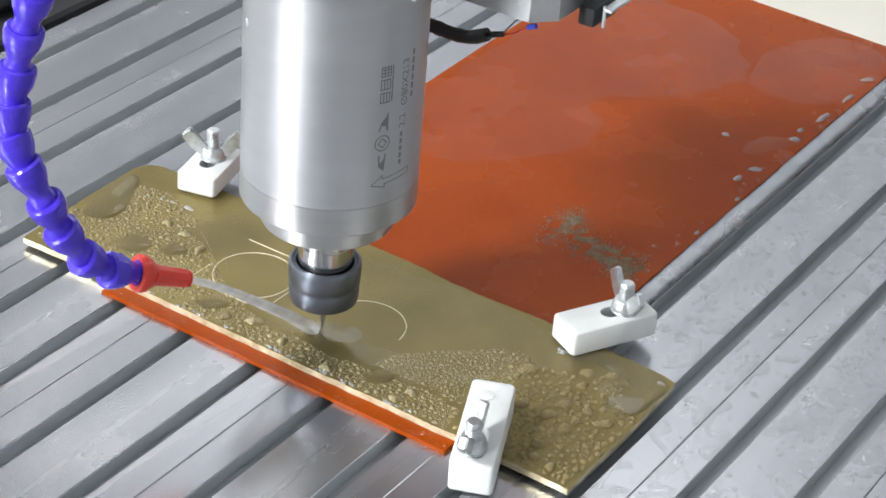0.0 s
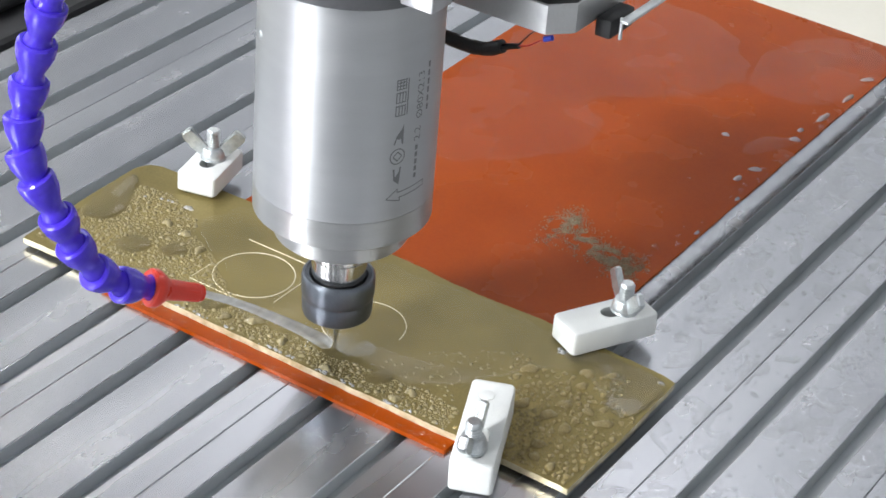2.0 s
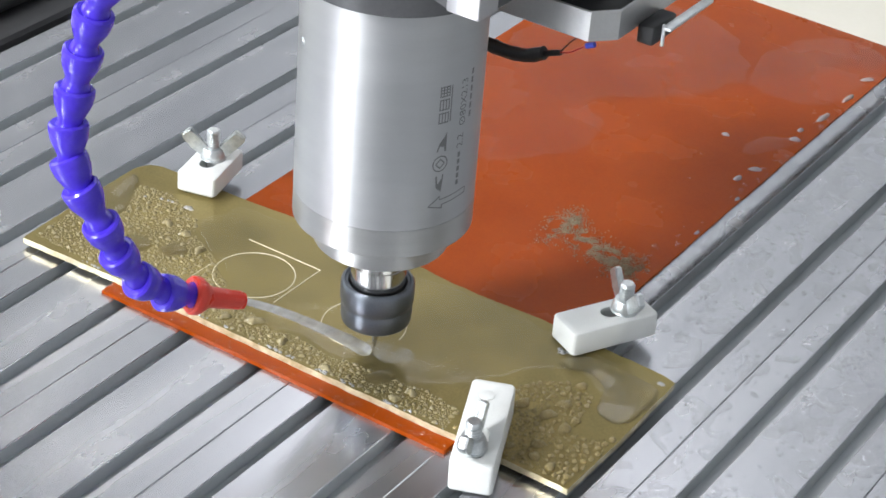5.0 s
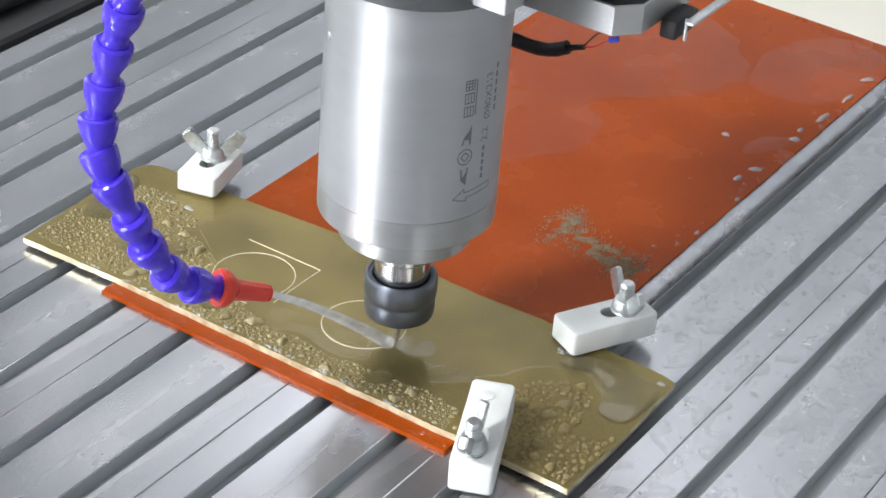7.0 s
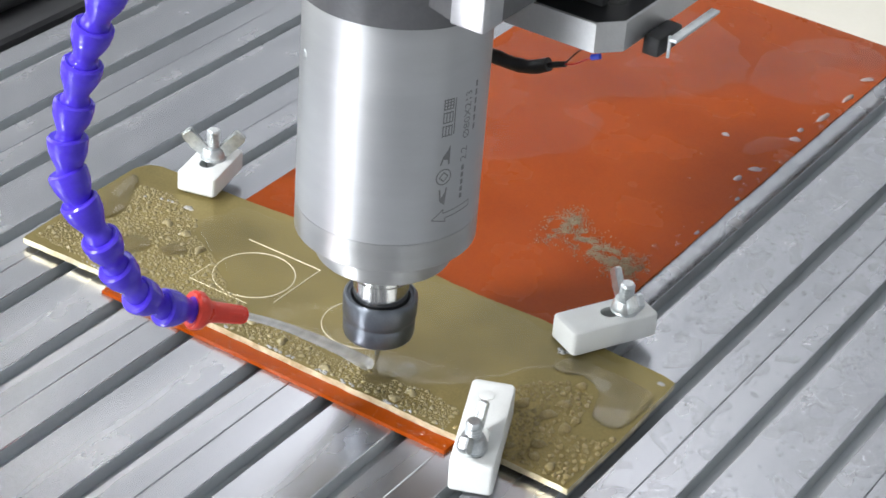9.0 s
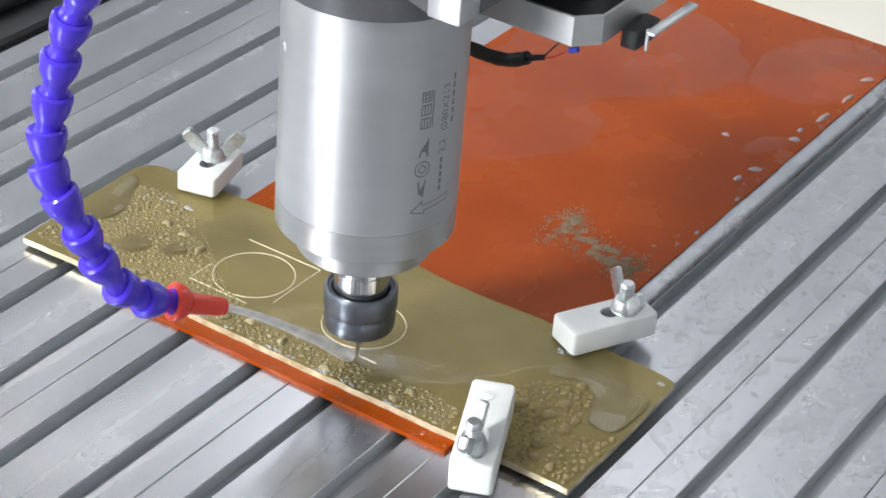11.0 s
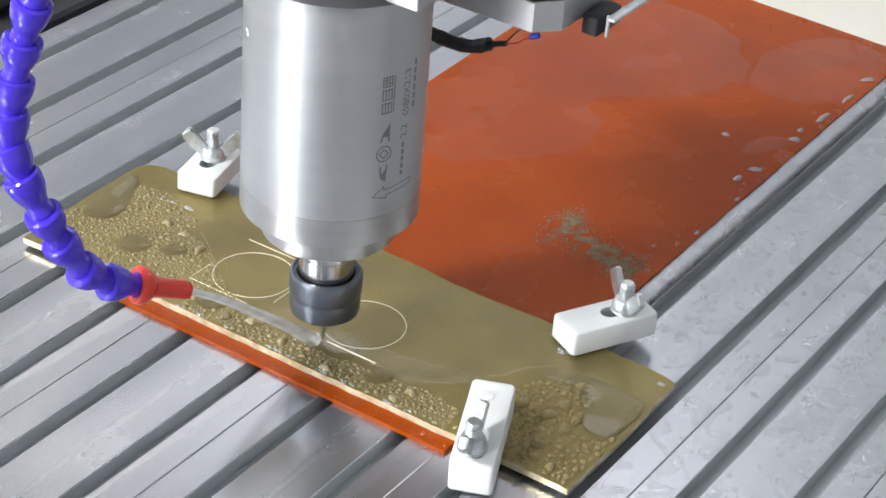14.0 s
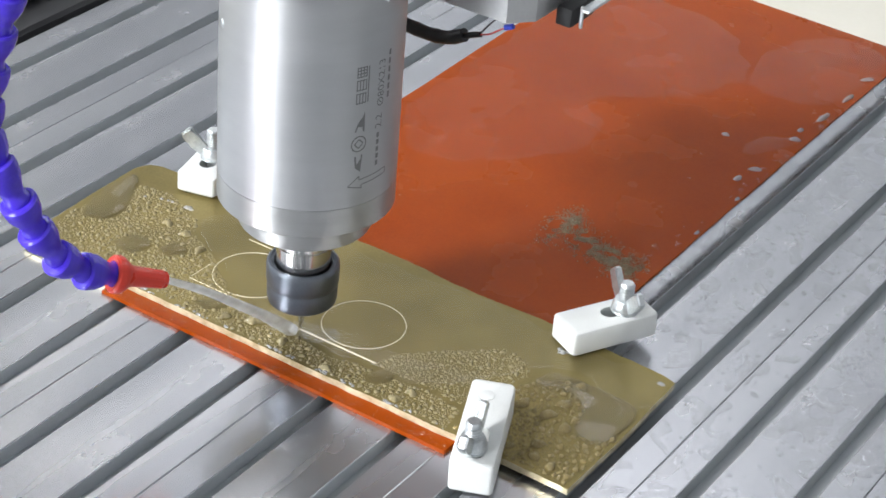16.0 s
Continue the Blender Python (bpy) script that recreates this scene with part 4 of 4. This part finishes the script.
def mat_water():
    z = TOP
    # on the rubber sheet
    zm = MAT_TOP
    film("mat_puddle", "shallow puddle on the orange rubber sheet", [(-0.134, 0.215), (-0.110, 0.184), (-0.080, 0.186), (-0.055, 0.212), (-0.032, 0.246), (-0.042, 0.276), (-0.060, 0.290), (-0.050, 0.306), (-0.010, 0.350), (-0.010, 0.40), (-0.060, 0.44), (-0.130, 0.42), (-0.138, 0.30)], zm, 0.0004, 41.0, 0.006, 70, M_MATWATER)
    film("mat_puddle", "shallow puddle on the orange rubber sheet", [(0.000, 0.372), (0.030, 0.372), (0.052, 0.388), (0.055, 0.46), (0.010, 0.465), (-0.006, 0.42)], zm, 0.0004, 47.0, 0.005, 70, M_MATWATER)
    bm = bmesh.new()
    blob(bm, 0.044, 0.315, zm, 0.0085, 0.0007, random.Random(3), 48, 0.2, 1.9, radians(65))
    tagged(part("mat_puddle", bm, M_MATWATER, crisp=False), "shallow puddle on the orange rubber sheet", "water film", kind="stuff")
    # foam and bright beads at the clamps and along the plate's front edge
    rnd = random.Random(31)
    bm = bmesh.new()
    for x, y, r in ((-0.1690, 0.0480, 0.0011), (-0.1655, 0.0488, 0.0009), (-0.1630, 0.0493, 0.0010), (-0.1532, 0.0500, 0.0016), (-0.1505, 0.0496, 0.0012), (-0.1770, 0.0445, 0.0009), (0.0600, 0.0640, 0.0012), (0.0622, 0.0628, 0.0015), (0.0640, 0.0640, 0.0010), (0.0612, 0.0617, 0.0009), (0.1108, 0.0700, 0.0014)):
        blob(bm, x, y, z, r, r * 0.7, rnd, 14, 0.15, rnd.uniform(1, 1.5), rnd.uniform(0, 3))
    for k in range(150):
        x = rnd.uniform(-0.16, 0.052)
        if noise.noise(Vector((x * 60, 0, 4))) > -0.1:
            r = rnd.uniform(0.0003, 0.0009)
            blob(bm, x, -0.0213 + rnd.uniform(-0.0006, 0.0010), z, r, r * 0.7, rnd, 8, 0.15, rnd.uniform(1, 1.8), rnd.uniform(-0.4, 0.4))
    tagged(part("foam_beads", bm, M_CLOUD, crisp=False), "white foamy beads at the clamps and plate edge", "water drops", kind="stuff")
    # fat beads that hang along the sheet's right edge, their glints painted as white
    rnd = random.Random(12)
    bm = bmesh.new()
    for x, y, r, st, turn in ((0.0205, 0.310, 0.0018, 1.5, 0.2), (0.0485, 0.270, 0.0022, 1.6, 1.3), (0.0515, 0.285, 0.0022, 1.9, 0.6), (0.0535, 0.331, 0.0022, 1.8, 0.5), (0.0510, 0.343, 0.0020, 1.3, 1.2), (0.0545, 0.366, 0.0021, 4.2, 1.45), (0.0555, 0.398, 0.0022, 3.4, 1.45), (0.0545, 0.428, 0.0020, 2.6, 0.9), (0.0585, 0.250, 0.0013, 2.0, 1.5), (0.0580, 0.205, 0.0012, 2.2, 1.5)):
        blob(bm, x, y, zm, r * 0.85, r * 0.8, rnd, 24, 0.12, st, turn)
    tagged(part("edge_beads", bm, M_CLOUD, crisp=False), "fat water beads, whitened for their glints, along the rubber sheet's edge", "water drops", kind="stuff")
    strip = [(0.046, 0.16), (0.0595, 0.16), (0.0595, 0.44), (0.050, 0.44), (0.054, 0.30)]
    rest = [(-0.125, 0.20), (-0.06, 0.24), (-0.07, 0.30), (-0.135, 0.28)]
    whole = [(-0.12, 0.10), (0.05, 0.10), (0.05, 0.44), (-0.12, 0.44)]
    scatter("mat_drops", "bright water drops on the orange rubber sheet", [(strip, [(60, 0.0008, 0.0022, 0.4)]), (rest, [(40, 0.0008, 0.002, 0.3)]), (whole, [(70, 0.0004, 0.0009, 0.2)])], zm, 8, False, M_SKIN)
    front_strip = [(-0.138, -0.0295), (0.057, -0.0300), (0.057, -0.0245), (-0.138, -0.0235)]
    scatter("mat_drops", "wet beads on the rubber sheet's front edge", [(front_strip, [(160, 0.0004, 0.0014, 0.35)])], zm, 9, False, M_SKIN)


def swarf():
    """Fine cuttings washed on to the sheet."""
    rnd = random.Random(21)
    bm = bmesh.new()
    spine = [(0.001, 0.146), (-0.002, 0.178), (0.012, 0.160), (0.030, 0.156), (0.046, 0.152), (0.053, 0.150)]
    for _ in range(9000):
        i = rnd.choices(range(5), (2, 3, 4, 5, 2))[0]
        t = rnd.random()
        x = spine[i][0] * (1 - t) + spine[i + 1][0] * t + rnd.gauss(0, 0.0035)
        y = spine[i][1] * (1 - t) + spine[i + 1][1] * t + rnd.gauss(0, 0.0052)
        if rnd.random() < 0.5 + noise.noise(Vector((x * 170, y * 170, 1))) * 1.4 and x < 0.058:
            s = rnd.uniform(0.00018, 0.0006)
            m = Matrix.Translation((x, y, MAT_TOP + s * 0.35)) @ Euler((rnd.uniform(0, 6), rnd.uniform(0, 6), rnd.uniform(0, 6))).to_matrix().to_4x4() @ Matrix.Diagonal((s, s * 0.7, s * 0.5, 1))
            vs = [bm.verts.new(m @ Vector(c)) for c in ((1, 0, -0.7), (-0.5, 0.87, -0.7), (-0.5, -0.87, -0.7), (0, 0, 1))]
            for f in ((0, 1, 3), (1, 2, 3), (2, 0, 3), (0, 2, 1)):
                bm.faces.new([vs[k] for k in f])
    ob = part("swarf", bm, M_CHIP, smooth=False)
    tagged(ob, "fine grey-brown cuttings scattered on the orange sheet", "metal cuttings", kind="stuff")


TONGUE = water()
mat_water()
swarf()


# ---- movement ----
def tool(t):
    """Where the cutter stands at t: the rest of a circle, a lift, a short travel, a plunge, a straight line."""
    if t <= 7.22:
        a = radians(A0 + SPIN * t)
        return C2[0] + RAD * math.cos(a), C2[1] + RAD * math.sin(a), 0.0
    ex, ey = C2[0] + RAD, C2[1]
    if t <= 7.55:
        return ex, ey, 0.0024 * min(1.0, (t - 7.22) / 0.25)
    if t <= 8.2:
        s = (t - 7.55) / 0.65
        return ex * (1 - s), ey * (1 - s), 0.0024
    if t <= 9.15:
        return 0.0, 0.0, 0.0024 * (9.15 - t) / 0.95
    return -FEED * max(0.0, t - LINE_START), 0.0, 0.0


def motions():
    times = [k * 0.4 for k in range(18)] + [7.1, 7.22, 7.35, 7.47, 7.55, 7.65, 7.8, 8.0, 8.1, 8.2, 8.3, 8.7, 9.0, 9.15, 9.36, 9.5] + [10 + k for k in range(7)]
    rows = [(t, pose(*tool(t))) for t in times]
    for thing in (SPINDLE, HEAD, CABLE, HOSE):
        walk(thing, rows)
    walk(GANTRY, [(t, pose(0, tool(t)[1], 0)) for t in times])
    # the water creeps over the corner, swallows drops and thins again
    walk(TONGUE, [(t, pose(0, y, 0)) for t, y in ((0.0, 0.018), (1.5, 0.018), (3.2, 0.009), (7.0, 0.010), (8.0, 0.010), (9.2, 0.004), (12.0, 0.0), (14.0, -0.004), (16.0, -0.010))])
    up, sunk = pose(0, 0, 0), pose(0, 0, -0.0022)
    walk(WASHED[0], [(0.0, up), (1.8, up), (3.2, sunk), (16.0, sunk)])
    walk(WASHED[1], [(0.0, up), (1.6, up), (3.0, sunk), (13.4, sunk), (14.8, up), (16.0, up)])
    for ob, t in CUTS:
        low, high = pose(0, 0, LINE_TOP - 0.0008), pose(0, 0, LINE_TOP)
        t = max(0.15, t)
        walk(ob, [(0.0, low), (t, low), (t + 0.2, high), (16.0, high)])


motions()
